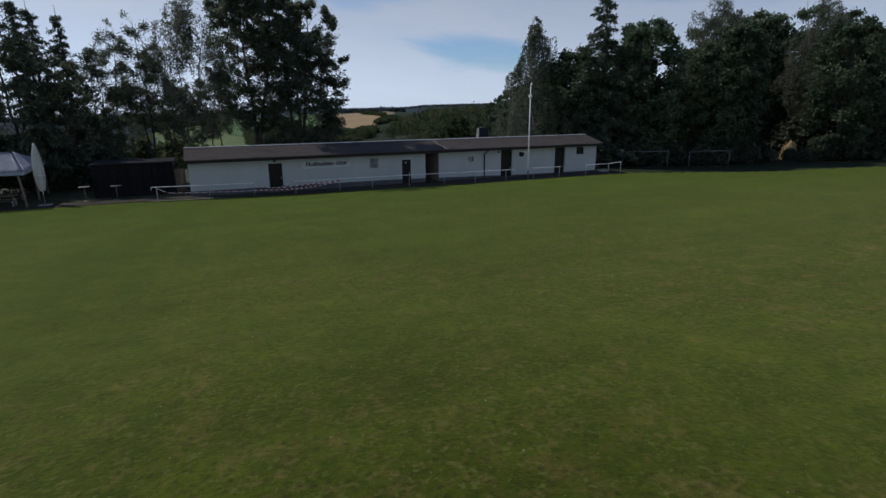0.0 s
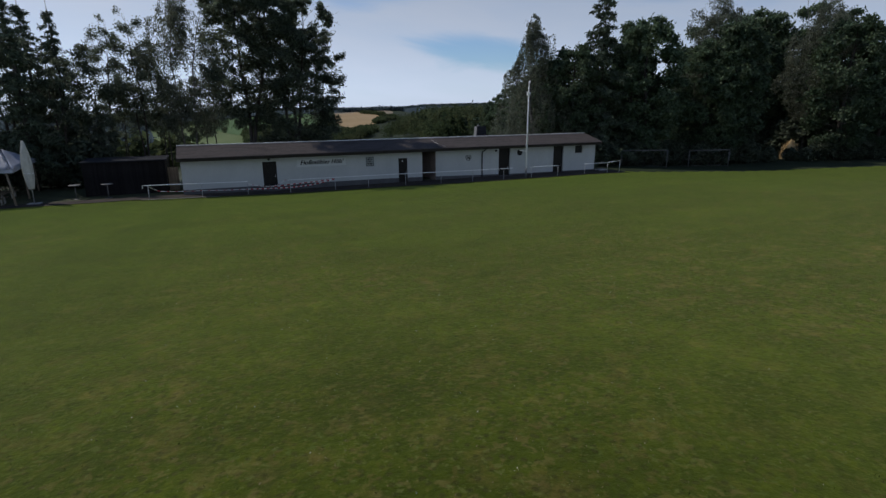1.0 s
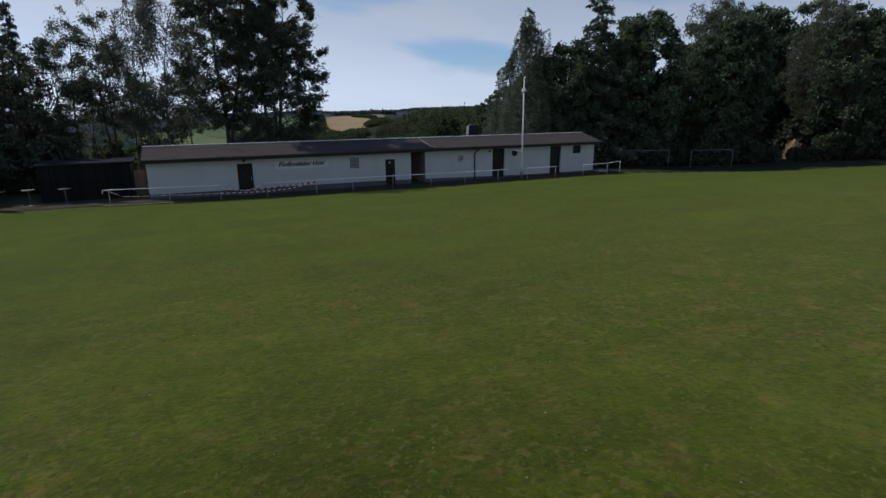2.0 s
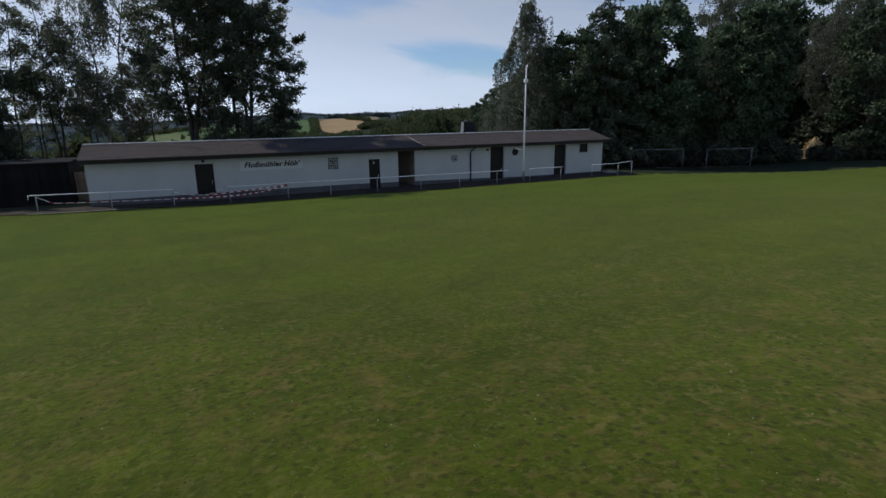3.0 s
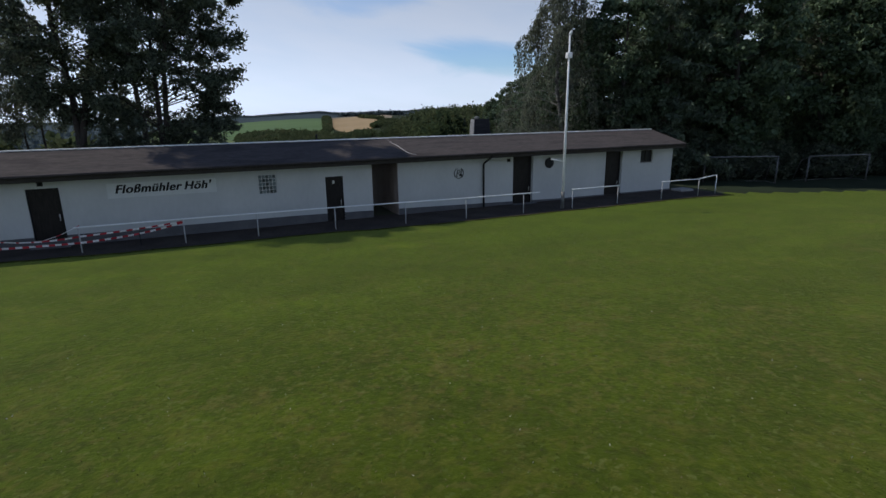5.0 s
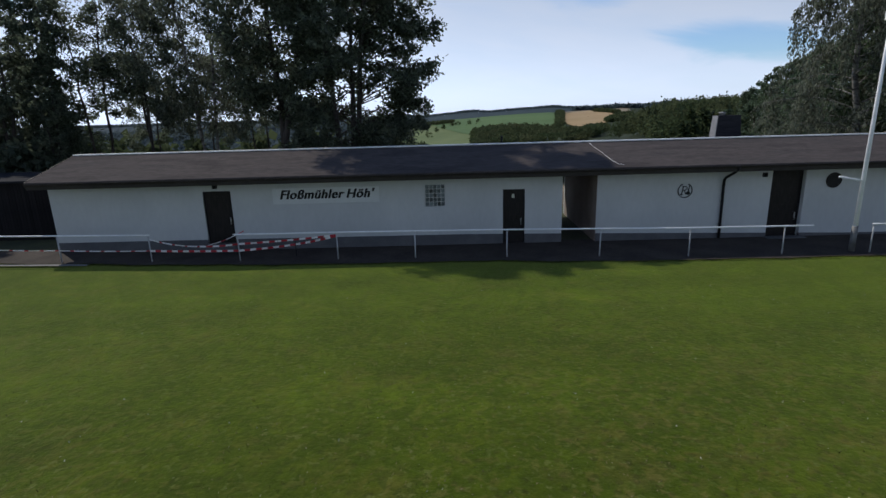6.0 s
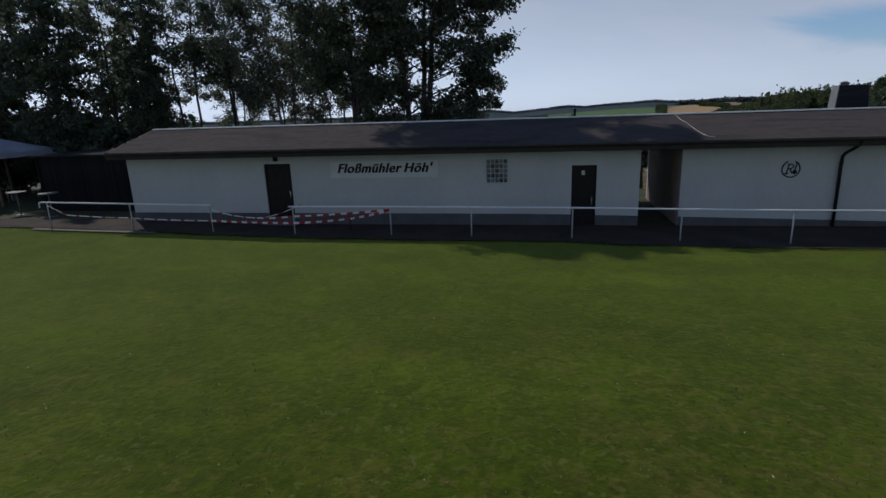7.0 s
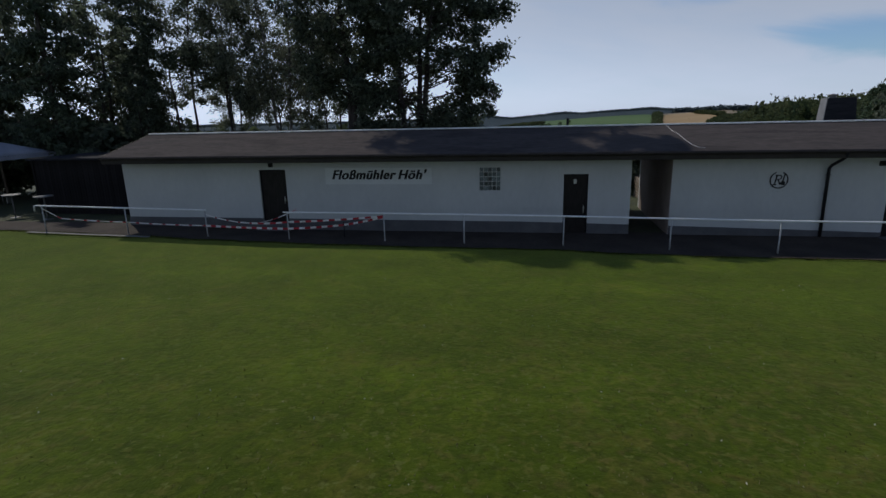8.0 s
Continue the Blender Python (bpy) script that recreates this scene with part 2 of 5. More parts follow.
GRASS = grass_material()
VERGE = material("rough_grass", [(0.030, 0.038, 0.014), (0.050, 0.060, 0.020)], 0.8, 0.9, bump=0.6, bump_scale=14, grain=0.3)
MEADOW = material("green_field", [(0.074, 0.126, 0.048), (0.092, 0.150, 0.058)], 0.006, 0.9, grain=0.06, detail_scale=0.08, spec=0.1)
PASTURE = material("pale_pasture", [(0.10, 0.135, 0.055), (0.13, 0.165, 0.07)], 0.012, 0.9, grain=0.08, detail_scale=0.1, spec=0.1)
WHEAT = material("ripe_wheat_field", [(0.30, 0.215, 0.115), (0.36, 0.26, 0.145)], 0.008, 0.9, grain=0.08, detail_scale=0.06, spec=0.1)
FALLOW = material("harvested_field", [(0.20, 0.165, 0.115), (0.24, 0.20, 0.14)], 0.01, 0.9, grain=0.08, detail_scale=0.06, spec=0.1)
WOODFLOOR = material("forest_floor", [(0.022, 0.032, 0.018), (0.036, 0.046, 0.024)], 0.05, 0.95, grain=0.2, spec=0.1)
# blue-grey haze of the distance is mixed into this forest colour
FARWOOD = material("haze_tinted_far_forest", [(0.030, 0.046, 0.055), (0.044, 0.062, 0.072)], 0.01, 0.95, grain=0.25, detail_scale=0.05, spec=0.05)
PAVING = material("worn_asphalt", [(0.036, 0.029, 0.025), (0.056, 0.046, 0.039)], 0.9, 0.9, spec=0.2, bump=0.3, bump_scale=60, grain=0.2)
RENDER = material("white_rough_render", [(0.475, 0.492, 0.488), (0.525, 0.540, 0.532)], 0.7, 0.9, bump=0.25, bump_scale=55, grain=0.035, stretch=(1, 1, 0.5))
PLINTH = material("grey_plinth_paint", [(0.078, 0.080, 0.086), (0.105, 0.107, 0.112)], 1.5, 0.8, bump=0.25, bump_scale=40, grain=0.1)
BROWNWALL = material("brown_passage_paint", [(0.21, 0.168, 0.148), (0.27, 0.218, 0.192)], 1.2, 0.85, bump=0.2, bump_scale=30, grain=0.08)
FELT = material("brown_bitumen_roofing", [(0.060, 0.053, 0.052), (0.084, 0.073, 0.070), (0.067, 0.060, 0.059)], 0.9, 0.95, bump=0.4, bump_scale=30, grain=0.22, stretch=(0.4, 1.4, 1), spec=0.06)
TRIMMETAL = material("bright_zinc_edging", [(0.72, 0.72, 0.71), (0.82, 0.82, 0.81)], 2.0, 0.35, 0.3, grain=0.1)
DARKTRIM = material("dark_brown_fascia", [(0.028, 0.024, 0.022), (0.042, 0.036, 0.032)], 2.0, 0.6, spec=0.2, bump=0.1, grain=0.12)
DOORPAINT = material("black_brown_door", [(0.015, 0.013, 0.013), (0.024, 0.021, 0.020)], 3.0, 0.45, spec=0.15, bump=0.08, grain=0.1, stretch=(6, 6, 1))
STEEL = material("steel", [(0.45, 0.45, 0.46), (0.58, 0.58, 0.59)], 6.0, 0.35, 0.9, grain=0.06)
WHITEPAINT = material("white_enamel_tube", [(0.76, 0.77, 0.77), (0.86, 0.86, 0.85)], 3.0, 0.3, bump=0.05, grain=0.08)
POSTPAINT = material("weathered_white_post", [(0.30, 0.31, 0.32), (0.45, 0.45, 0.45)], 4.0, 0.55, bump=0.08, grain=0.12)
BLACK = material("black_paint", [(0.010, 0.010, 0.012), (0.016, 0.016, 0.018)], 4.0, 0.5, spec=0.2, grain=0.1)
TAPERED = material("red_tape", [(0.42, 0.018, 0.035), (0.54, 0.03, 0.05)], 5.0, 0.45, grain=0.06, translucent=0.2)
TAPEWHITE = material("white_tape", [(0.74, 0.73, 0.72), (0.82, 0.81, 0.80)], 5.0, 0.45, grain=0.05, translucent=0.2)
GLASSBLOCK = material("glass_block", [(0.075, 0.095, 0.10), (0.14, 0.165, 0.175)], 9.0, 0.12, bump=0.5, bump_scale=30, grain=0.2, per_object=0.75)
MORTAR = material("pale_mortar", [(0.50, 0.51, 0.51), (0.58, 0.58, 0.57)], 8.0, 0.9, grain=0.1)
DARKGLASS = material("dark_window_pane", [(0.010, 0.012, 0.014), (0.016, 0.018, 0.020)], 2.0, 0.35, grain=0.05, spec=0.2)
CHIMDARK = material("dark_slate_cladding", [(0.022, 0.023, 0.028), (0.034, 0.035, 0.040)], 2.0, 0.85, spec=0.06, bump=0.2, grain=0.12, stretch=(1, 1, 6))
# cowl metal, and the stack's left face paled for the sun on it
CHIMLITE = material("grey_cowl_and_lit_side", [(0.20, 0.20, 0.205), (0.26, 0.26, 0.26)], 2.0, 0.5, bump=0.1, grain=0.1)
CONCRETE = material("concrete", [(0.26, 0.255, 0.245), (0.34, 0.33, 0.31)], 2.0, 0.85, bump=0.25, bump_scale=30, grain=0.12)
BARK = material("tree_bark", [(0.040, 0.034, 0.030), (0.075, 0.064, 0.055)], 3.0, 0.95, bump=0.7, bump_scale=12, grain=0.25, stretch=(1, 1, 0.25))
BIRCHBARK = material("birch_bark", [(0.06, 0.055, 0.05), (0.24, 0.23, 0.215)], 2.5, 0.85, bump=0.4, grain=0.25, stretch=(1, 1, 2.5))
LEAF = material("leaf_green", [(0.094, 0.120, 0.084), (0.136, 0.162, 0.108)], 0.5, 0.6, grain=0.2, per_island=0.5, translucent=0.6, spec=0.3)
LEAFBIRCH = material("birch_leaf", [(0.116, 0.134, 0.098), (0.164, 0.180, 0.130)], 0.5, 0.6, grain=0.2, per_island=0.5, translucent=0.55, spec=0.3)
NEEDLE = material("spruce_needles", [(0.064, 0.090, 0.060), (0.092, 0.118, 0.074)], 0.6, 0.7, grain=0.2, per_island=0.4, translucent=0.15, spec=0.25)
WOODCROWN = material("woodland_crowns", [(0.062, 0.086, 0.040), (0.094, 0.108, 0.054)], 0.04, 0.95, grain=0.15, detail_scale=0.3, per_island=0.2, spec=0.05, translucent=0.4)
LEAFWOOD = material("woodland_leaf", [(0.070, 0.110, 0.064), (0.108, 0.150, 0.084)], 0.3, 0.6, grain=0.25, per_island=0.5, per_object=0.15, translucent=0.45, spec=0.3)
KERBSTONE = material("weathered_kerb_slab", [(0.13, 0.128, 0.115), (0.20, 0.195, 0.18)], 2.0, 0.9, bump=0.3, bump_scale=25, grain=0.2)
# ridge green paled and blued to carry the haze in front of it
RIDGEWOOD = material("haze_tinted_ridge_forest", [(0.078, 0.106, 0.116), (0.100, 0.130, 0.140)], 0.01, 0.95, grain=0.15, detail_scale=0.05, spec=0.05, translucent=0.5)
# pale tabletops, dimmed in colour for the shade they stand in
TABLESHADE = material("shade_dimmed_tabletop", [(0.13, 0.13, 0.13), (0.18, 0.18, 0.175)], 3.0, 0.6, grain=0.08)
CANVAS = material("off_white_canvas", [(0.56, 0.54, 0.48), (0.66, 0.64, 0.58)], 2.0, 0.85, bump=0.2, bump_scale=20, grain=0.06, translucent=0.15)
TENTROOF = material("blue_grey_tent_fabric", [(0.36, 0.39, 0.48), (0.46, 0.49, 0.58)], 1.0, 0.33, bump=0.15, bump_scale=6, grain=0.06, translucent=0.1)
# dark wood, lowered to near black for the shade on the hut
DARKWOOD = material("shade_darkened_boards", [(0.010, 0.0095, 0.011), (0.018, 0.016, 0.017)], 2.0, 0.75, spec=0.1, bump=0.3, grain=0.2, stretch=(5, 5, 0.6), per_object=0.25)
PALEWOOD = material("weathered_timber", [(0.17, 0.135, 0.10), (0.25, 0.20, 0.15)], 2.0, 0.85, bump=0.3, grain=0.18, stretch=(4, 4, 0.6), per_object=0.2)
BOARD = material("off_white_board", [(0.56, 0.582, 0.578), (0.60, 0.620, 0.614)], 2.0, 0.6, grain=0.03)
BLADE = material("grass_blade", [(0.072, 0.086, 0.020), (0.104, 0.116, 0.032)], 0.4, 0.8, grain=0.2, per_island=0.4, translucent=0.5, spec=0.1)
STRAW = material("dry_blade", [(0.16, 0.135, 0.06), (0.22, 0.185, 0.09)], 0.4, 0.8, grain=0.2, per_island=0.3, translucent=0.2)
PETAL = material("pale_petal", [(0.42, 0.42, 0.30), (0.55, 0.55, 0.42)], 3.0, 0.8, grain=0.1)
GOALGREY = material("dull_grey_tube", [(0.10, 0.10, 0.10), (0.16, 0.16, 0.155)], 4.0, 0.6, grain=0.1)
# pale orange of the stand-in heap for the bright spot in the wood
SPOTPALE = material("pale_orange_spot", [(0.36, 0.25, 0.12), (0.52, 0.38, 0.20)], 2.0, 0.85, bump=0.4, bump_scale=25, grain=0.2, per_island=0.25)
NETTING = material("grey_goal_net", [(0.06, 0.06, 0.06), (0.09, 0.09, 0.09)], 5.0, 0.8, grain=0.1)


# ---- mesh helpers ----
def link_mesh(name, bm, mat, parent=None, label="", smooth=False):
    me = bpy.data.meshes.new(name)
    bmesh.ops.recalc_face_normals(bm, faces=bm.faces)
    bm.to_mesh(me)
    bm.free()
    if smooth:
        me.polygons.foreach_set("use_smooth", [True] * len(me.polygons))
    for one in (mat if isinstance(mat, (list, tuple)) else [mat]):
        me.materials.append(one)
    ob = new(name, me)
    if parent is not None:
        ob.parent = parent
    if label:
        ob["label"] = label
    return ob


def part(name, bm, mat, parent, label="", smooth=False):
    return link_mesh(name, bm, mat, parent, label, smooth)


def empty(name, x=0.0, y=0.0, z=0.0, turn=0.0):
    e = new(name)
    e.matrix_basis = pose(x, y, z, 0, 0, turn)
    return e


def add_box(bm, x0, x1, y0, y1, z0, z1, bevel=0.0, m=None):
    vs = [bm.verts.new((x, y, z)) for z in (z0, z1) for y in (y0, y1) for x in (x0, x1)]
    faces = [bm.faces.new([vs[i] for i in f]) for f in ((0, 2, 3, 1), (4, 5, 7, 6), (0, 1, 5, 4), (2, 6, 7, 3), (0, 4, 6, 2), (1, 3, 7, 5))]
    if bevel:
        edges = list({e for f in faces for e in f.edges})
        out = bmesh.ops.bevel(bm, geom=edges, offset=bevel, segments=1, affect="EDGES")
        vs = list({v for f in out["faces"] for v in f.verts} | {v for v in vs if v.is_valid})
    if m is not None:
        bmesh.ops.transform(bm, matrix=m, verts=vs)
    return vs


def box(x0, x1, y0, y1, z0, z1, bevel=0.0):
    bm = bmesh.new()
    add_box(bm, x0, x1, y0, y1, z0, z1, bevel)
    return bm


def add_tube(bm, pts, radii, sides=8, caps=True):
    pts = [Vector(p) for p in pts]
    if not isinstance(radii, (list, tuple)):
        radii = [radii] * len(pts)
    rings = []
    side = None
    for i, p in enumerate(pts):
        d = (pts[min(i + 1, len(pts) - 1)] - pts[max(i - 1, 0)]).normalized()
        if side is None:
            side = d.orthogonal().normalized()
        side = (side - d * side.dot(d)).normalized()
        up = d.cross(side)
        rings.append([bm.verts.new(p + radii[i] * (math.cos(a) * side + math.sin(a) * up)) for a in (2 * math.pi * k / sides for k in range(sides))])
    for a, b in zip(rings, rings[1:]):
        for k in range(sides):
            bm.faces.new((a[k], a[(k + 1) % sides], b[(k + 1) % sides], b[k]))
    if caps:
        bm.faces.new(rings[0][::-1])
        bm.faces.new(rings[-1])


def tube(pts, radii, sides=8):
    bm = bmesh.new()
    add_tube(bm, pts, radii, sides)
    return bm


def disc(radius, depth, sides=32, bevel=0.0):
    """A disc whose face looks along -y."""
    bm = bmesh.new()
    add_tube(bm, [(0, 0, 0), (0, -depth, 0)], radius, sides)
    if bevel:
        rim = [e for e in bm.edges if all(abs(v.co.y + depth) < 1e-5 for v in e.verts)]
        bmesh.ops.bevel(bm, geom=rim, offset=bevel, segments=2, affect="EDGES")
    return bm


def pydata(name, verts, faces, mats, parent=None, smooth=False, mat_index=None):
    me = bpy.data.meshes.new(name)
    me.from_pydata(verts, [], faces)
    for one in (mats if isinstance(mats, (list, tuple)) else [mats]):
        me.materials.append(one)
    if mat_index is not None:
        me.polygons.foreach_set("material_index", mat_index)
    if smooth:
        me.polygons.foreach_set("use_smooth", [True] * len(me.polygons))
    me.update()
    ob = new(name, me)
    if parent is not None:
        ob.parent = parent
    return ob


# ---- terrain ----
def clamp(v, a, b):
    return max(a, min(b, v))


HUB = (12.0, -20.0)
AZ = [-180, -80, -40, -20, -9, -5, -2.4, 0.2, 2.8, 4.5, 8, 11.2, 13, 15, 17.8, 19.4, 22, 30, 60, 90, 180]
FAR_EL = [-0.9, -0.9, -0.8, -0.9, -0.85, -0.66, -0.9, -0.68, -0.44, -0.56, -0.36, -0.2, -0.38, -0.38, -0.36, -0.34, -0.08, 0.08, -0.3, -0.8, -0.9]
FIELD_EL = [-1.8, -1.8, -1.8, -1.8, -1.9, -1.75, -1.42, -1.22, -1.08, -0.98, -0.82, -0.75, -0.70, -0.60, -0.48, -0.52, -0.9, -1.2, -1.5, -1.8, -1.8]
HILL_EL = [-6, -6, -6, -6, -6, -6, -6, -6, -6, -6, -6, -6, -5.3, -4.6, -3.6, -3.05, -2.2, -1.9, -1.0, -1.0, -6]


def near_z(x, y):
    z = float(np.interp(-y, [3, 13, 31, 40, 50, 70], [0, 0.42, 1.05, 1.75, 2.3, 2.5]))
    z += clamp(0.022 * (6 - x), 0, 0.24) * clamp((y + 14) / 12, 0, 1) * clamp(1 - 0.24 * (y + 1.6), 0.35, 1)
    z -= clamp(0.03 * (x - 38), 0, 0.5)
    if y > 9:
        z -= 0.10 * (y - 9)
    return z


def ground_z(x, y):
    dx, dy = x - HUB[0], y - HUB[1]
    d = math.hypot(dx, dy)
    z = near_z(x, y)
    if d <= 70:
        return z
    az = math.degrees(math.atan2(dx, dy))
    ahead = clamp((100 - abs(az)) / 30, 0, 1)
    e = 5.0
    hill = e + 300 * math.tan(radians(np.interp(az, AZ, HILL_EL)))
    field = e + 1100 * math.tan(radians(np.interp(az, AZ, FIELD_EL)))
    ridge = e + 2600 * math.tan(radians(np.interp(az, AZ, FAR_EL)))
    zs = [z, hill * 0.55 - 3, hill, -36 if hill < -20 else hill * 0.6 - 14, field - 14, field, field - 18, ridge, ridge - 40]
    far = float(np.interp(d, [70, 160, 300, 420, 620, 1100, 1500, 2600, 4600], zs))
    return far * ahead + (1 - ahead) * z


def build_ground():
    azs = [a * 0.5 for a in range(-130, 171)] + [a for a in range(88, 295, 3)]
    rs = [0.0]
    r = 1.2
    while r < 4700:
        rs.append(r)
        r += max(1.2, r * 0.035)
    verts, faces, mats = [(HUB[0], HUB[1], ground_z(*HUB))], [], []
    n = len(azs)
    for r in rs[1:]:
        for a in azs:
            x, y = HUB[0] + r * math.sin(radians(a)), HUB[1] + r * math.cos(radians(a))
            verts.append((x, y, ground_z(x, y)))

    def zone(i, j):
        r, a = rs[i], azs[j]
        x, y = HUB[0] + r * math.sin(radians(a)), HUB[1] + r * math.cos(radians(a))
        if r < 75:
            edge = -2.2 if x < 40 else -2.6 - 0.27 * (x - 40)
            return 0 if y < edge + 0.4 else (1 if x < 41 else 4)
        if y < -15:
            return 0
        if r < 430:
            return 4 if a > 14 else 1
        if r < 1130:
            return 4 if a > 12 else (2 if a > -5.5 else 5)
        return 5

    for j in range(n):
        faces.append((0, 1 + (j + 1) % n, 1 + j))
        mats.append(0)
    for i in range(1, len(rs) - 1):
        for j in range(n):
            a, b = 1 + (i - 1) * n + j, 1 + (i - 1) * n + (j + 1) % n
            faces.append((a, b, b + n, a + n))
            mats.append(zone(i, j))
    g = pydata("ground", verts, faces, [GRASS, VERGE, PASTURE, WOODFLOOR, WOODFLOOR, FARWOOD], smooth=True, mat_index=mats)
    return tagged(g, "sloping mown sports pitch running out to fields, woods and hills", "ground", kind="structure")


build_ground()


def patch(name, outline, mat, label, lift=0.5):
    """A field laid on the terrain; outline: azimuth and distance, rounded into a closed curve."""
    pts, n = [], len(outline)
    for i in range(n):
        p0, p1, p2, p3 = (np.array(outline[(i + k) % n], float) for k in (-1, 0, 1, 2))
        for t in (0, 0.2, 0.4, 0.6, 0.8):
            pts.append(0.5 * (2 * p1 + (p2 - p0) * t + (2 * p0 - 5 * p1 + 4 * p2 - p3) * t * t + (3 * p1 - p0 - 3 * p2 + p3) * t ** 3))
    mid = np.mean(pts, axis=0)
    rings, m = 8, len(pts)
    verts, faces = [], []
    for r in range(rings + 1):
        for p in pts:
            a, d = mid + (p - mid) * max(0.02, r / rings)
            x, y = HUB[0] + d * math.sin(radians(a)), HUB[1] + d * math.cos(radians(a))
            verts.append((x, y, ground_z(x, y) + lift))
    for r in range(rings):
        for k in range(m):
            q = r * m
            faces.append((q + k, q + (k + 1) % m, q + m + (k + 1) % m, q + m + k))
    return tagged(pydata(name, verts, faces, mat, smooth=True), label, "field", kind="structure")


patch("meadow", [(-1.5, 1040), (3.2, 1080), (7.4, 1092), (11.2, 1085), (11.9, 900), (11.6, 690), (8, 630), (4.5, 630), (1.0, 760)], MEADOW, "bright green meadow on the far hillside")
patch("wheat_field", [(12.1, 980), (13.9, 1050), (15.4, 1040), (17.2, 860), (17.0, 720), (14.6, 640), (12.5, 740)], WHEAT, "ripe golden wheat field on the hillside", 0.8)
patch("stubble_field", [(15.2, 1045), (16.8, 1075), (18.3, 1060), (18.5, 960), (17.0, 915), (16.0, 985)], FALLOW, "pale harvested field behind the hedge", 0.8)
patch("stubble_field", [(12.3, 1075), (13.8, 1085), (14.8, 1070), (14.2, 1045), (12.6, 1035)], FALLOW, "narrow pale harvested strip", 0.8)


def strip(name, x0, x1, edge_front, edge_back, mat, lift, nx, ny):
    """A thin sheet that follows the ground between two edges."""
    verts, faces = [], []
    for i in range(nx + 1):
        x = x0 + (x1 - x0) * i / nx
        a, b = edge_front(x), edge_back(x)
        for j in range(ny + 1):
            y = a + (b - a) * j / ny
            verts.append((x, y, ground_z(x, y) + lift))
    for i in range(nx):
        for j in range(ny):
            k = i * (ny + 1) + j
            faces.append((k, k + ny + 1, k + ny + 2, k + 1))
    return pydata(name, verts, faces, mat, smooth=True)


def rail_line(x):
    return float(np.interp(x, [-14, -4.1, 2.9, 6.2, 9.9, 16.2, 22.6, 28.4, 35.4, 39, 42], [-1.9, -1.9, -1.75, -1.7, -1.75, -2.0, -2.5, -2.6, -2.6, -2.65, -2.4]))


# from x = 16 on, asphalt reaches further out to stand for shade on grass
def pave_shade_edge(x):
    return float(np.interp(x, [-15, -4, 6, 10, 16, 19, 24, 32, 41], [-2.0, -1.95, -2.2, -2.4, -2.5, -2.9, -3.02, -3.02, -3.05])) + 0.16 * noise.noise((x * 0.6, 0, 0)) + 0.07 * noise.noise((x * 2.3, 5, 0))


pave = strip("pavement", -15.0, 40.5, pave_shade_edge, lambda x: 0.3, PAVING, 0.03, 220, 6)
tagged(pave, "dark worn asphalt strip along the clubhouse front, widened to stand for shade", "pavement", kind="structure")


# ---- clubhouse ----
WALL_L, WALL_R, DEPTH = -1.80, 38.72, 6.0
BACK_Y, BACK_Z = 6.85, 2.98
EAVE_Y, EAVE_Z, RIDGE_Y, RIDGE_Z = -0.85, 3.06, 2.25, 3.83
ROOF_L, ROOF_R = -2.0, 38.92
TOP = 2.90
OPENINGS = [                      # x0, x1, bottom, top
    (4.32, 5.45, 0.30, 2.44),
    (13.17, 13.95, 1.61, 2.48),
    (16.25, 17.12, 0.0, 2.215),
    (18.60, 19.97, -0.5, 2.72),
    (26.80, 28.12, -0.1, 2.74),
    (33.32, 34.61, -0.2, 2.70),
    (36.06, 37.02, 1.92, 2.68),
]


def plinth_top(x):
    return float(np.interp(x, [-2, 15, 22, 30, 39], [0.50, 0.45, 0.31, 0.12, 0.10]))


club = tagged(empty("clubhouse"), "long low white-rendered sports clubhouse with a brown bitumen gable roof", "building")


def front_wall():
    x = WALL_L
    for x0, x1, z0, z1 in OPENINGS + [(WALL_R, WALL_R, 0, 0)]:
        part("front_wall", box(x, x0, 0, 0.3, -0.6, TOP), RENDER, club, "white roughcast wall")
        if x1 > x0:
            part("lintel", box(x0, x1, 0, 0.3, z1, TOP), RENDER, club)
            if z0 > -0.4:
                part("threshold", box(x0, x1, 0, 0.3, -0.6, z0), RENDER if z0 > 1 else PLINTH, club)
        x = x1


front_wall()
bm = bmesh.new()
for x0, x1 in ((WALL_L, 18.60), (19.97, WALL_R)):
    add_box(bm, x0, x1, DEPTH - 0.3, DEPTH, -0.8, TOP)
part("back_wall", bm, RENDER, club)
for x0 in (WALL_L, WALL_R - 0.3):
    bm = bmesh.new()
    vs = []
    for x in (x0, x0 + 0.3):
        vs.append([bm.verts.new((x, y, z)) for y, z in ((0.301, -0.8), (DEPTH - 0.301, -0.8), (DEPTH - 0.301, TOP), (RIDGE_Y, RIDGE_Z - 0.14), (0.301, TOP))])
    bm.faces.new(vs[0]); bm.faces.new(vs[1][::-1])
    for k in range(5):
        bm.faces.new((vs[0][k], vs[0][(k + 1) % 5], vs[1][(k + 1) % 5], vs[1][k]))
    part("gable_wall", bm, RENDER, club)
# passage through the house
for x0, x1 in ((18.35, 18.598), (19.972, 20.22)):
    part("passage_wall", box(x0, x1, 0.302, DEPTH - 0.302, -0.6, TOP - 0.01), BROWNWALL, club, "brown painted passage wall")
part("passage_wall", box(19.945, 19.967, 0.004, DEPTH - 0.31, -0.45, TOP - 0.17), BROWNWALL, club, "brown painted passage wall")
part("passage_lining", box(18.602, 19.968, 0.05, DEPTH, TOP - 0.16, TOP - 0.1), DARKTRIM, club)
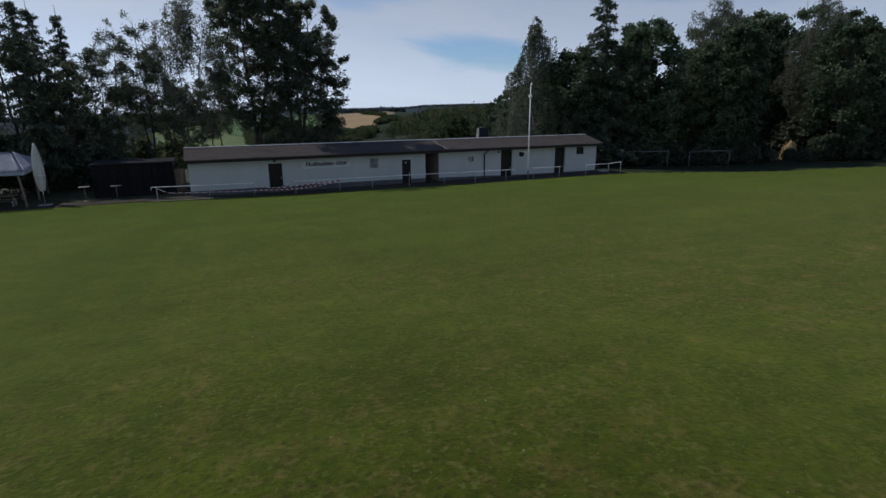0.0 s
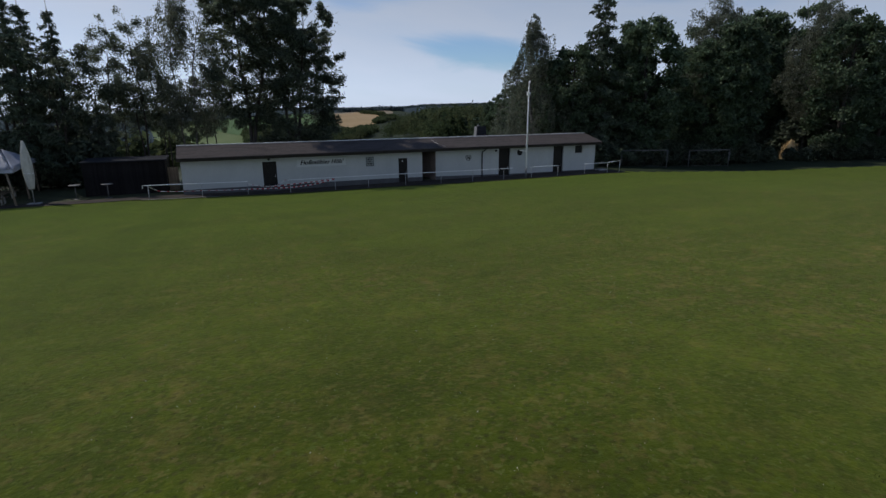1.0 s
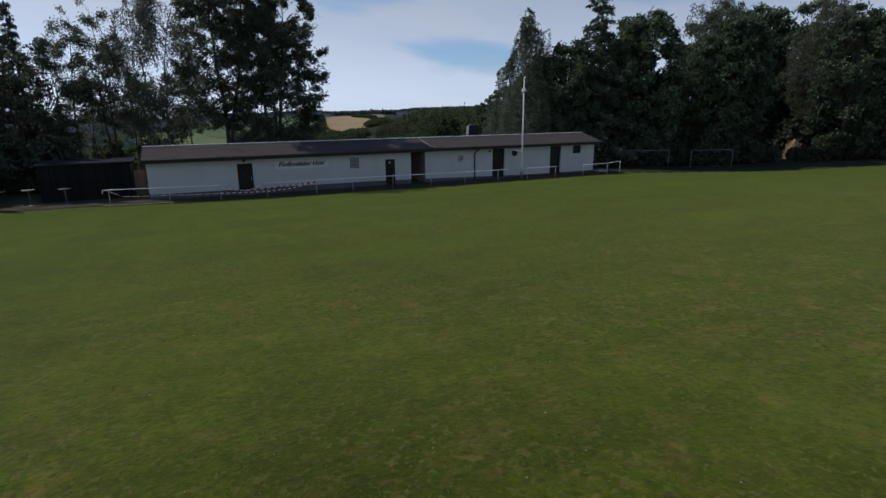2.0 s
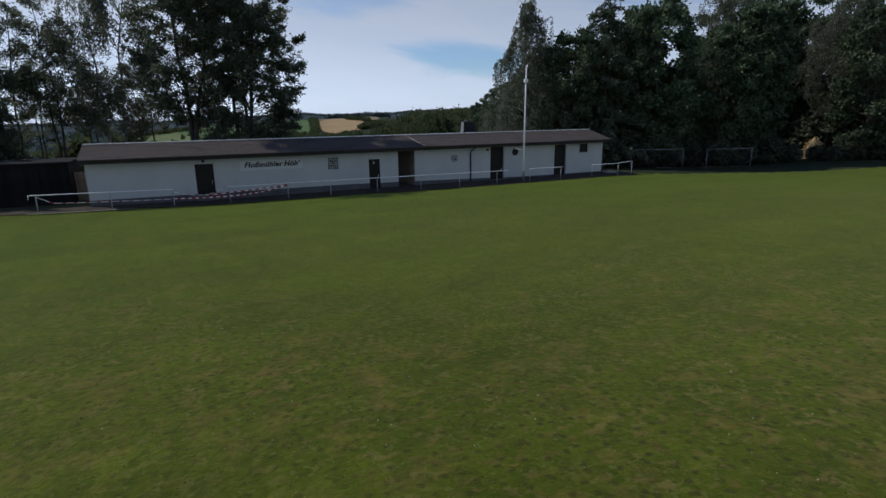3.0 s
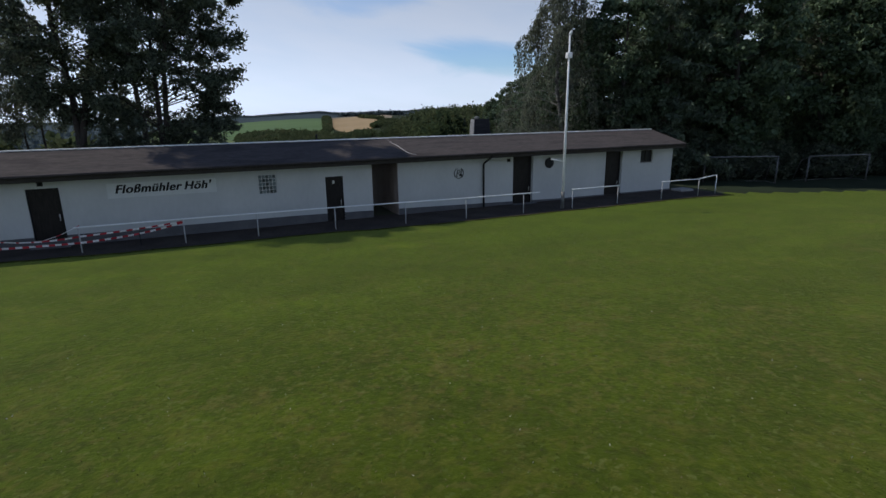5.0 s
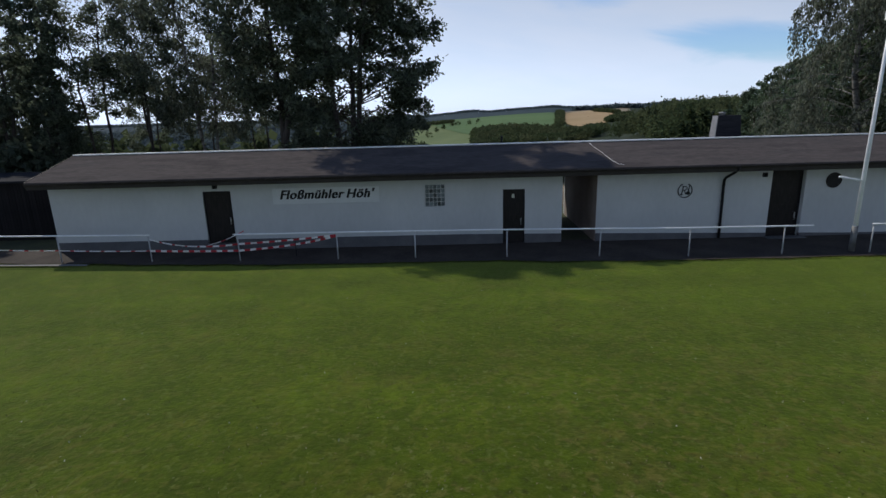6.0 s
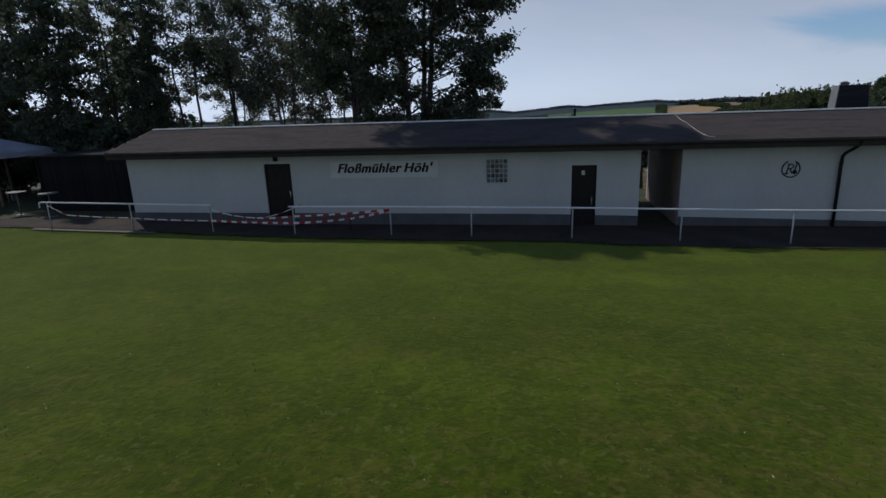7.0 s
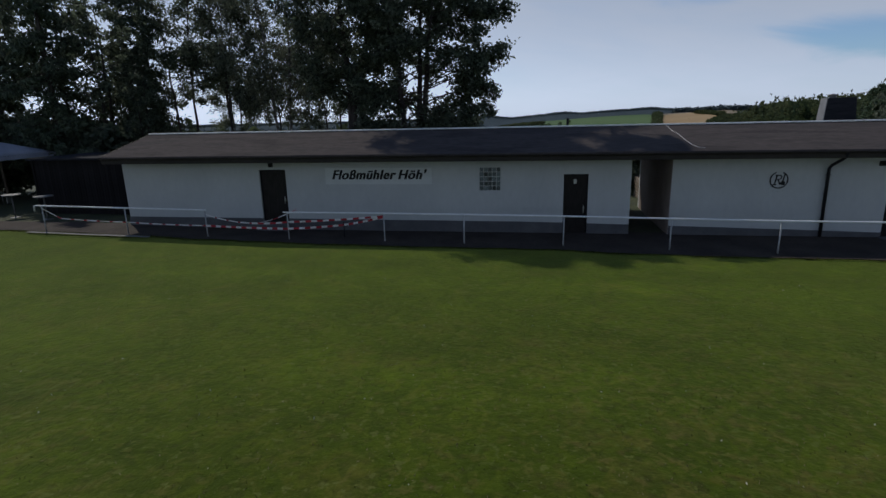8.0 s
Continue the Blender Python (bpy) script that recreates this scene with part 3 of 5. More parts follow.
# plinth in runs between the openings
runs, x = [], WALL_L - 0.02
for x0, x1, z0, z1 in OPENINGS:
    if z0 < 0.5:
        runs.append((x, x0))
        x = x1
runs.append((x, WALL_R + 0.02))
for x0, x1 in runs:
    bm = bmesh.new()
    n = max(2, int((x1 - x0) / 1.5))
    cols = []
    for i in range(n + 1):
        xx = x0 + (x1 - x0) * i / n
        t = plinth_top(xx)
        cols.append([bm.verts.new(p) for p in ((xx, 0.1, -0.5), (xx, -0.022, -0.5), (xx, -0.022, t - 0.012), (xx, -0.008, t), (xx, 0.1, t))])
    bm.faces.new(cols[0]); bm.faces.new(cols[-1][::-1])
    for a, b in zip(cols, cols[1:]):
        for k in range(5):
            bm.faces.new((a[k], a[(k + 1) % 5], b[(k + 1) % 5], b[k]))
    part("plinth", bm, PLINTH, club, "dark grey painted plinth")


def slope(front):
    """One roof slope: a slightly sagging sheet with thickness."""
    bm = bmesh.new()
    nx, ny = 60, 4
    y_e, z_e = (EAVE_Y, EAVE_Z) if front else (BACK_Y, BACK_Z)
    top = {}
    low = {}
    for i in range(nx + 1):
        x = ROOF_L + (ROOF_R - ROOF_L) * i / nx
        for j in range(ny + 1):
            v = j / ny
            y = y_e + (RIDGE_Y - y_e) * v
            z = z_e + (RIDGE_Z - z_e) * v + 0.018 * noise.noise((x * 0.35, y * 0.4, 3)) * (1 - v)
            top[i, j] = bm.verts.new((x, y, z))
            low[i, j] = bm.verts.new((x, y, z - 0.10))
    for i in range(nx):
        for j in range(ny):
            bm.faces.new((top[i, j], top[i + 1, j], top[i + 1, j + 1], top[i, j + 1]))
            bm.faces.new((low[i, j], low[i, j + 1], low[i + 1, j + 1], low[i + 1, j]))
    for i in range(nx):
        bm.faces.new((top[i, 0], low[i, 0], low[i + 1, 0], top[i + 1, 0]))
        bm.faces.new((top[i, ny], top[i + 1, ny], low[i + 1, ny], low[i, ny]))
    for i in (0, nx):
        for j in range(ny):
            bm.faces.new((top[i, j], top[i, j + 1], low[i, j + 1], low[i, j]))
    return bm


roof = part("roof", slope(True), FELT, club, "brown-grey bitumen roof slope")
part("roof", slope(False), FELT, club)
bm = bmesh.new()
add_box(bm, ROOF_L - 0.01, ROOF_R + 0.01, RIDGE_Y - 0.11, RIDGE_Y + 0.11, RIDGE_Z - 0.012, RIDGE_Z + 0.045, 0.012)
part("ridge_cap", bm, TRIMMETAL, club, "bright metal ridge strip")
part("soffit", box(WALL_L - 0.15, WALL_R + 0.15, EAVE_Y + 0.045, -0.004, TOP - 0.10, TOP - 0.07), DARKTRIM, club)
part("fascia", box(ROOF_L + 0.02, ROOF_R - 0.02, EAVE_Y + 0.012, EAVE_Y + 0.042, TOP - 0.12, EAVE_Z - 0.075, 0.004), DARKTRIM, club, "dark brown fascia board")
for xe in (ROOF_L - 0.012, ROOF_R - 0.012):
    bm = bmesh.new()
    for s in (1, -1):
        ye, ze = (EAVE_Y, EAVE_Z) if s > 0 else (BACK_Y, BACK_Z)
        ring = []
        for dx in (0, 0.024):
            ring.append([bm.verts.new(p) for p in ((xe + dx, ye, ze + 0.015), (xe + dx, RIDGE_Y, RIDGE_Z + 0.015), (xe + dx, RIDGE_Y, RIDGE_Z - 0.2), (xe + dx, ye, ze - 0.2))])
        bm.faces.new(ring[0]); bm.faces.new(ring[1][::-1])
        for k in range(4):
            bm.faces.new((ring[0][k], ring[0][(k + 1) % 4], ring[1][(k + 1) % 4], ring[1][k]))
    part("verge_board", bm, DARKTRIM, club)
# half-round gutter and its downpipe
bm = bmesh.new()
gut = []
for x in (ROOF_L + 0.03, ROOF_R - 0.03):
    outer = [(EAVE_Y - 0.055 + 0.06 * math.cos(a), EAVE_Z - 0.05 - 0.06 * math.sin(a)) for a in (math.pi * k / 8 for k in range(9))]
    inner = [(EAVE_Y - 0.055 + 0.05 * math.cos(a), EAVE_Z - 0.05 - 0.05 * math.sin(a)) for a in (math.pi * k / 8 for k in range(8, -1, -1))]
    gut.append([bm.verts.new((x, y, z)) for y, z in outer + inner])
for k in range(18):
    bm.faces.new((gut[0][k], gut[0][(k + 1) % 18], gut[1][(k + 1) % 18], gut[1][k]))
part("gutter", bm, DARKTRIM, club, "dark gutter along the eave")
pipe = part("downpipe", tube([(24.98, EAVE_Y - 0.05, 3.0), (24.98, EAVE_Y, 2.86), (24.97, -0.62, 2.72), (24.90, -0.20, 2.50), (24.88, -0.10, 2.38), (24.88, -0.09, 2.1), (24.90, -0.09, 0.05)], 0.052, 10), BLACK, club, "dark downpipe", True)
for z in (0.6, 1.5, 2.15):
    part("bracket", box(24.835, 24.955, -0.12, 0.0, z, z + 0.025, 0.004), BLACK, pipe)


def club_door(x0, x1, z0, z1, recess, light, label, grip):
    d = part("door", box(x0 + 0.05, x1 - 0.05, recess, recess + 0.05, z0 + 0.01, z1 - 0.05, 0.004), DOORPAINT, club, label)
    bm = bmesh.new()
    add_box(bm, x0 + 0.001, x0 + 0.05, recess - 0.03, recess + 0.07, z0, z1 - 0.05, 0.004)
    add_box(bm, x1 - 0.05, x1 - 0.001, recess - 0.03, recess + 0.07, z0, z1 - 0.05, 0.004)
    add_box(bm, x0 + 0.001, x1 - 0.001, recess - 0.03, recess + 0.07, z1 - 0.05, z1 - 0.001, 0.004)
    part("door_frame", bm, BLACK, d)
    for k in range(2):
        h = (z1 - z0) * 0.36
        za = z0 + 0.16 + k * (h + 0.2)
        bm = bmesh.new()
        add_box(bm, x0 + 0.17, x1 - 0.17, recess - 0.008, recess - 0.001, za, za + h, 0.003)
        part("door_panel", bm, DOORPAINT, d)
    if grip:
        hx = x1 - 0.14
        bm = bmesh.new()
        add_tube(bm, [(hx, recess - 0.002, z0 + 1.05), (hx, recess - 0.05, z0 + 1.05), (hx, recess - 0.055, z0 + 1.03), (hx, recess - 0.055, z0 + 0.80), (hx, recess - 0.05, z0 + 0.78), (hx, recess - 0.002, z0 + 0.78)], 0.014, 8)
        part("door_handle", bm, STEEL, d, "bright steel pull handle", True)
        part("lock_plate", box(hx - 0.02, hx + 0.02, recess - 0.006, recess - 0.002, z0 + 0.84, z0 + 1.0, 0.001), STEEL, d)
    return d


club_door(4.32, 5.45, 0.30, 2.44, 0.10, False, "dark brown entrance door", True)
d2 = club_door(16.25, 17.12, 0.0, 2.215, 0.07, False, "black door with small plate and steel handle", True)
part("door_plate", box(16.60, 16.71, 0.058, 0.068, 1.86, 2.02, 0.002), STEEL, d2, "small pale plate")
club_door(26.80, 28.12, -0.10, 2.74, 0.22, False, "dark recessed double-height door", True)
club_door(33.32, 34.61, -0.20, 2.70, 0.22, False, "dark recessed door", True)
for x0, x1, z in ((4.2, 5.57, 0.30), (26.7, 28.22, 0.06)):
    part("door_step", box(x0, x1, -0.40, -0.024, -0.4, z, 0.012), PLINTH, club, "dark concrete door step")

# glass-block window
gw = part("window", box(13.172, 13.948, 0.06, 0.10, 1.612, 2.478), MORTAR, club, "glass-block window with pale joints")
cell_x, cell_z = 0.776 / 5, 0.866 / 5
base_me = None
for i in range(5):
    for j in range(5):
        if base_me is None:
            gb = part("glass_block", box(0.012, cell_x - 0.012, 0, 0.05, 0.012, cell_z - 0.012, 0.012), GLASSBLOCK, gw)
            base_me = gb.data
        else:
            gb = new("glass_block", base_me)
            gb.parent = gw
        gb.matrix_basis = pose(13.172 + i * cell_x, 0.03, 1.612 + j * cell_z)
# small dark window by the far gable
win = part("window", box(36.06, 37.02, 0.14, 0.17, 1.92, 2.68), DARKGLASS, club, "small dark window")
bm = bmesh.new()
add_box(bm, 36.061, 36.12, 0.08, 0.19, 1.921, 2.679, 0.004)
add_box(bm, 36.96, 37.019, 0.08, 0.19, 1.921, 2.679, 0.004)
add_box(bm, 36.12, 36.96, 0.08, 0.19, 1.921, 1.975, 0.004)
add_box(bm, 36.12, 36.96, 0.08, 0.19, 2.625, 2.679, 0.004)
add_box(bm, 36.52, 36.56, 0.09, 0.18, 1.975, 2.625, 0.004)
part("window_frame", bm, DARKTRIM, win)
part("window_sill", box(36.0, 37.08, -0.06, 0.06, 1.885, 1.919, 0.006), CONCRETE, win)


# ---- things fixed to the clubhouse ----
def text_mesh(name, words, size, mat, parent, m, shear=0.0, bold=0.0, depth=0.006):
    cu = bpy.data.curves.new(name, "FONT")
    cu.body, cu.size, cu.shear, cu.offset, cu.extrude = words, size, shear, bold, depth
    cu.align_x = "CENTER"
    cu.space_word = 0.6
    cu.space_character = 1.10
    tmp = bpy.data.objects.new(name, cu)
    scene.collection.objects.link(tmp)
    me = bpy.data.meshes.new_from_object(tmp.evaluated_get(bpy.context.evaluated_depsgraph_get()))
    bpy.data.objects.remove(tmp)
    me.materials.clear()
    me.materials.append(mat)
    ob = new(name, me)
    ob.parent = parent
    ob.matrix_basis = m
    return ob


sign = tagged(empty("name_sign", 9.24, -0.001, 2.17), "white name board with bold black slanted lettering on the wall", "sign")
part("board", box(-2.12, 2.12, -0.02, -0.003, -0.31, 0.31, 0.004), BOARD, sign, "white sign board")
letters = text_mesh("lettering", "Floßmühler Höh'", 0.50, BLACK, sign, pose(0, -0.027, -0.11, 90, 0, 0), 0.30, 0.007)
span = letters.dimensions.x
if span > 0.1:
    letters.scale = (3.76 / span, 1.0, 1.0)
letters["label"] = "bold black slanted letters"
for k, (dx, dz) in enumerate(((0.015, 0.004), (-0.015, 0.0))):
    heavy = new("lettering", letters.data)
    heavy.parent = sign
    heavy.matrix_basis = pose(dx, -0.029 - 0.002 * k, -0.11 + dz, 90, 0, 0) @ Matrix.Diagonal((*letters.scale, 1))

crest = tagged(empty("club_emblem", 23.42, -0.001, 1.985), "round black outline emblem painted on white render", "emblem")
part("disc", disc(0.34, 0.008, 40), RENDER, crest)
bm = bmesh.new()
add_tube(bm, [(0.275 * math.cos(a), -0.014, 0.275 * math.sin(a)) for a in (math.radians(112 + 9 * k) for k in range(36))], 0.022, 6)
part("ring", bm, BLACK, crest, "black ring")
bm = bmesh.new()
for stroke in (((-0.13, -0.15), (-0.07, 0.16)), ((-0.12, 0.16), (0.03, 0.16), (0.075, 0.12), (0.06, 0.05), (0.0, 0.015), (-0.09, 0.01)), ((-0.03, 0.01), (0.045, -0.15)), ((-0.19, -0.16), (-0.07, -0.16)), ((0.12, -0.05), (0.17, 0.21))):
    add_tube(bm, [(x, -0.014, z) for x, z in stroke], 0.021, 6)
part("device", bm, BLACK, crest, "black strokes")
b = part("ball", disc(0.075, 0.010, 20), BLACK, crest, "solid black ball")
b.matrix_basis = pose(0.125, -0.010, -0.10)
for k in range(7):
    a = math.radians(205 + k * 21.5)
    q = part("mark", box(-0.022, 0.022, -0.012, -0.004, -0.012, 0.012, 0.001), POSTPAINT, crest)
    q.matrix_basis = pose(0.42 * math.cos(a), 0, 0.40 * math.sin(a))


def wall_lamp(x, z):
    lamp = tagged(empty("wall_lamp", x, 0, z), "small dark bulkhead lamp on the wall above the door", "lamp", "wall lamps")
    part("base", box(-0.10, 0.10, -0.05, -0.001, -0.08, 0.09, 0.012), BLACK, lamp)
    bm = bmesh.new()
    add_tube(bm, [(0, -0.05, 0.0), (0, -0.10, -0.01), (0, -0.14, -0.03)], [0.075, 0.07, 0.035], 12)
    part("cover", bm, DARKGLASS, lamp, "smoky glass cover", True)
    return lamp


wall_lamp(4.86, 2.62)
wall_lamp(26.49, 2.52)

rd = tagged(empty("round_board", 29.2, -0.001, 2.25), "round black board hung on the white wall", "wall board")
part("face", disc(0.29, 0.05, 36, 0.01), BLACK, rd)
bm = bmesh.new()
add_tube(bm, [(0.286 * math.cos(a), -0.03, 0.286 * math.sin(a)) for a in (2 * math.pi * k / 36 for k in range(37))], 0.022, 6, False)
part("rim", bm, DARKTRIM, rd)

chim = tagged(empty("chimney", 27.43, 5.2, 3.05), "tapered sheet-clad chimney stack with a dark front on the roof", "chimney")


def frustum(w0, d0, w1, d1, h):
    bm = bmesh.new()
    lo = [bm.verts.new((sx * w0 / 2, sy * d0 / 2, 0)) for sx, sy in ((-1, -1), (1, -1), (1, 1), (-1, 1))]
    hi = [bm.verts.new((sx * w1 / 2, sy * d1 / 2, h)) for sx, sy in ((-1, -1), (1, -1), (1, 1), (-1, 1))]
    bm.faces.new(lo[::-1]); bm.faces.new(hi)
    for k in range(4):
        bm.faces.new((lo[k], lo[(k + 1) % 4], hi[(k + 1) % 4], hi[k]))
    bmesh.ops.bevel(bm, geom=list(bm.edges), offset=0.015, segments=1, affect="EDGES")
    return bm


part("shaft", frustum(1.30, 0.62, 1.06, 0.5, 1.64), CHIMDARK, chim, "dark slate cladding")
# paler sheet puts the sunlight of the stack's left face into colour
bm = bmesh.new()
fv = [bm.verts.new(p) for p in ((-0.655, -0.31, 0.0), (-0.655, 0.31, 0.0), (-0.535, 0.25, 1.63), (-0.535, -0.25, 1.63), (-0.685, -0.31, 0.0), (-0.685, 0.31, 0.0), (-0.565, 0.25, 1.63), (-0.565, -0.25, 1.63))]
for f in ((0, 1, 2, 3), (4, 7, 6, 5), (0, 4, 5, 1), (2, 6, 7, 3), (1, 5, 6, 2), (0, 3, 7, 4)):
    bm.faces.new([fv[i] for i in f])
part("lit_side_sheet", bm, CHIMLITE, chim, "side face given a paler grey for the sun on it")
bm = bmesh.new()
add_tube(bm, [(-0.25, 0, 1.60), (-0.25, 0, 1.72), (-0.25, 0, 1.75), (-0.25, 0, 1.80)], [0.13, 0.13, 0.19, 0.05], 14)
part("cowl", bm, CHIMLITE, chim, "rounded metal cowl", True)
vent = tagged(empty("roof_vent", 16.45, 2.5, 3.70), "thin dark vent pipe standing behind the ridge", "vent pipe")
part("pipe", tube([(0, 0, 0), (0, 0, 0.42)], 0.045, 10), BLACK, vent, smooth=True)
part("cap", tube([(0, 0, 0.40), (0, 0, 0.43), (0, 0, 0.46)], [0.075, 0.075, 0.02], 12), BLACK, vent)
bm = bmesh.new()
pts = [(20.10, 2.20), (20.14, 1.9), (20.16, 1.5), (20.30, 1.0), (20.36, 0.4), (20.46, -0.15), (20.60, -0.50), (20.78, -0.58)]
add_tube(bm, [(x, y, EAVE_Z + (RIDGE_Z - EAVE_Z) * (y - EAVE_Y) / (RIDGE_Y - EAVE_Y) + 0.012) for x, y in pts], 0.008, 6)
tagged(link_mesh("roof_cable", bm, TAPEWHITE), "thin pale cable lying loose down the roof slope", "cable")


# ---- pitch rail ----
RAIL_H = 1.05


def barrier(xs, ends, label, line=rail_line):
    """A run of tubular rail on posts; xs: posts; ends: where the top tube begins and stops."""
    top = tagged(empty("pitch_barrier", xs[0], line(xs[0]), ground_z(xs[0], line(xs[0]))), label, "barrier", "pitch barriers")
    o = top.matrix_basis.translation
    n = max(2, int((ends[1] - ends[0]) / 0.8))
    pts = []
    for i in range(n + 1):
        x = ends[0] + (ends[1] - ends[0]) * i / n
        pts.append((x - o.x, line(x) - o.y, ground_z(x, line(x)) + RAIL_H - o.z + 0.008 * noise.noise((x, 1, 1))))
    part("top_rail", tube(pts, 0.030, 8), WHITEPAINT, top, "white painted steel tube", True)
    for x in xs:
        y = line(x)
        z = ground_z(x, y)
        lean = 0.025 * noise.noise((x * 3.1, 7, 2))
        post = part("post", tube([(x - o.x, y - o.y, z - o.z - 0.15), (x - o.x + lean, y - o.y, z - o.z + RAIL_H - 0.02)], 0.026, 8), POSTPAINT, top, smooth=True)
        part("collar", tube([(x - o.x + lean, y - o.y, z - o.z + RAIL_H - 0.09), (x - o.x + lean, y - o.y, z - o.z + RAIL_H - 0.028)], 0.034, 8), POSTPAINT, post)
    return top


barrier([-4.09, -0.45, 2.9], (-4.35, 2.95), "white tubular pitch rail on thin posts, hooked at its end")
barrier([6.2, 9.91, 12.81, 16.19, 19.52, 22.63, 25.93], (6.05, 26.9), "long white tubular pitch rail on thin posts")
barrier([29.0, 32.1], (28.95, 32.2), "short white tubular pitch rail beside the mast")
barrier([35.4, 38.3], (35.35, 38.35), "white tubular pitch rail at the corner")
hook = tube([(-4.35, -1.9, ground_z(-4.35, -1.9) + 1.05), (-4.43, -1.9, ground_z(-4.35, -1.9) + 1.03), (-4.46, -1.9, ground_z(-4.35, -1.9) + 0.82)], 0.03, 8)
tagged(link_mesh("rail_hook", hook, WHITEPAINT, None, "", True), "bent down end of the white pitch rail", "rail end")
crn = tagged(empty("pitch_barrier", 38.3, -2.6, 0), "white tubular rail turning back from the corner", "barrier", "pitch barriers")
for x, y in ((40.3, -2.2),):
    z = ground_z(x, y)
    part("post", tube([(x - 38.3, y + 2.6, z - 0.15), (x - 38.3, y + 2.6, z + 1.16)], 0.028, 8), WHITEPAINT, crn, smooth=True)
part("top_rail", tube([(0.05, -0.03, 1.06), (2.0, 0.4, 1.13)], 0.03, 8), WHITEPAINT, crn, smooth=True)

# red and white barrier tape
def tape(points, sag, label, width=0.075, step=0.22, red=0.5):
    t = tagged(empty("barrier_tape", *points[0]), label, "barrier tape", "barrier tapes")
    o = Vector(points[0])
    k = 0
    for a, b in zip(points, points[1:]):
        a, b = Vector(a), Vector(b)
        n = max(2, 2 * round((b - a).length / step / 2))
        prev = None
        for i in range(n + 1):
            u = i / n if i % 2 == 0 else (i - 1 + 2 * (1 - red)) / n
            p = a.lerp(b, u) - o + Vector((0, 0, -sag * 4 * u * (1 - u)))
            if prev is not None:
                bm = bmesh.new()
                twist = 0.02 * noise.noise((k * 0.7, 3, 1))
                lo0, lo1 = prev + Vector((0, twist, -width / 2)), p + Vector((0, twist, -width / 2))
                hi0, hi1 = prev + Vector((0, -twist, width / 2)), p + Vector((0, -twist, width / 2))
                w = Vector((0, 0.003, 0))
                vs = [bm.verts.new(v) for v in (lo0, lo1, hi1, hi0, lo0 + w, lo1 + w, hi1 + w, hi0 + w)]
                for f in ((0, 1, 2, 3), (7, 6, 5, 4), (0, 4, 5, 1), (3, 2, 6, 7), (0, 3, 7, 4), (1, 5, 6, 2)):
                    bm.faces.new([vs[q] for q in f])
                part("red_band" if k % 2 else "white_band", bm, TAPERED if k % 2 else TAPEWHITE, t)
                k += 1
            prev = p
    return t


def at(x, dy, h):
    y = rail_line(x) + dy
    return (x, y, ground_z(x, y) + h)


tape([at(-4.05, -0.04, 0.95), at(-3.3, 0.0, 0.56), at(-0.45, -0.04, 0.50), at(2.9, -0.04, 0.46)], 0.02, "thin twisted red and white tape strung between the posts", 0.040, 0.30, 0.25)
tape([at(2.9, -0.04, 0.46), at(6.2, -0.04, 0.44), at(8.2, 0.5, 0.50), at(9.88, -0.04, 0.92)], 0.02, "red and white striped plastic tape strung between the posts", 0.078)
tape([at(2.9, 0.03, 0.88), at(3.8, 0.06, 0.66), at(4.7, 0.1, 0.58)], 0.02, "thin twisted white tape with red flecks hanging from the rail end", 0.045, 0.30, 0.2)
tape([at(4.7, 0.1, 0.58), at(6.2, 0.03, 0.68), at(9.88, 0.03, 0.94)], 0.03, "red and white striped plastic tape sagging across the gap", 0.070)
tape([at(4.9, 0.3, 0.56), (6.05, -0.6, ground_z(6, -0.6) + 0.95)], 0.06, "thin red and white tape leading to the wall", 0.03, 0.30, 0.3)
stake = tagged(link_mesh("tape_stake", tube([at(8.2, 0.5, -0.1), at(8.2, 0.5, 0.62)], 0.018, 6), BLACK), "dark thin stake holding the barrier tape", "stake")

# mast by the rail
mast = tagged(empty("floodlight_mast", 28.5, -2.4, 0.0), "tall white tubular mast with a small lamp and a short arm", "mast")
part("pole", tube([(0, 0, -0.3), (0, 0, 4.5), (0.0, 0, 8.85)], [0.080, 0.064, 0.042], 14), WHITEPAINT, mast, "white painted tapering pole", True)
# shade on the lowest metre of the mast is put into this grey
part("sleeve", tube([(0, 0, -0.05), (0, 0, 0.95)], [0.100, 0.097], 14), GOALGREY, mast, "ground sleeve greyed for the shade on the mast's foot", True)
lampbox = part("lamp", box(-0.16, 0.12, -0.14, 0.10, 7.74, 8.02, 0.02), WHITEPAINT, mast, "white lamp housing")
part("lamp_glass", box(-0.13, 0.09, -0.152, -0.142, 7.78, 7.98, 0.004), STEEL, lampbox)
part("top_head", tube([(0, 0, 8.83), (0.05, 0, 8.95), (0.12, 0, 9.08)], [0.06, 0.085, 0.03], 10), WHITEPAINT, mast, smooth=True)
part("arm", tube([(0, 0, 2.55), (-0.85, 0.0, 2.72)], 0.035, 8), WHITEPAINT, mast, "short white side arm", True)


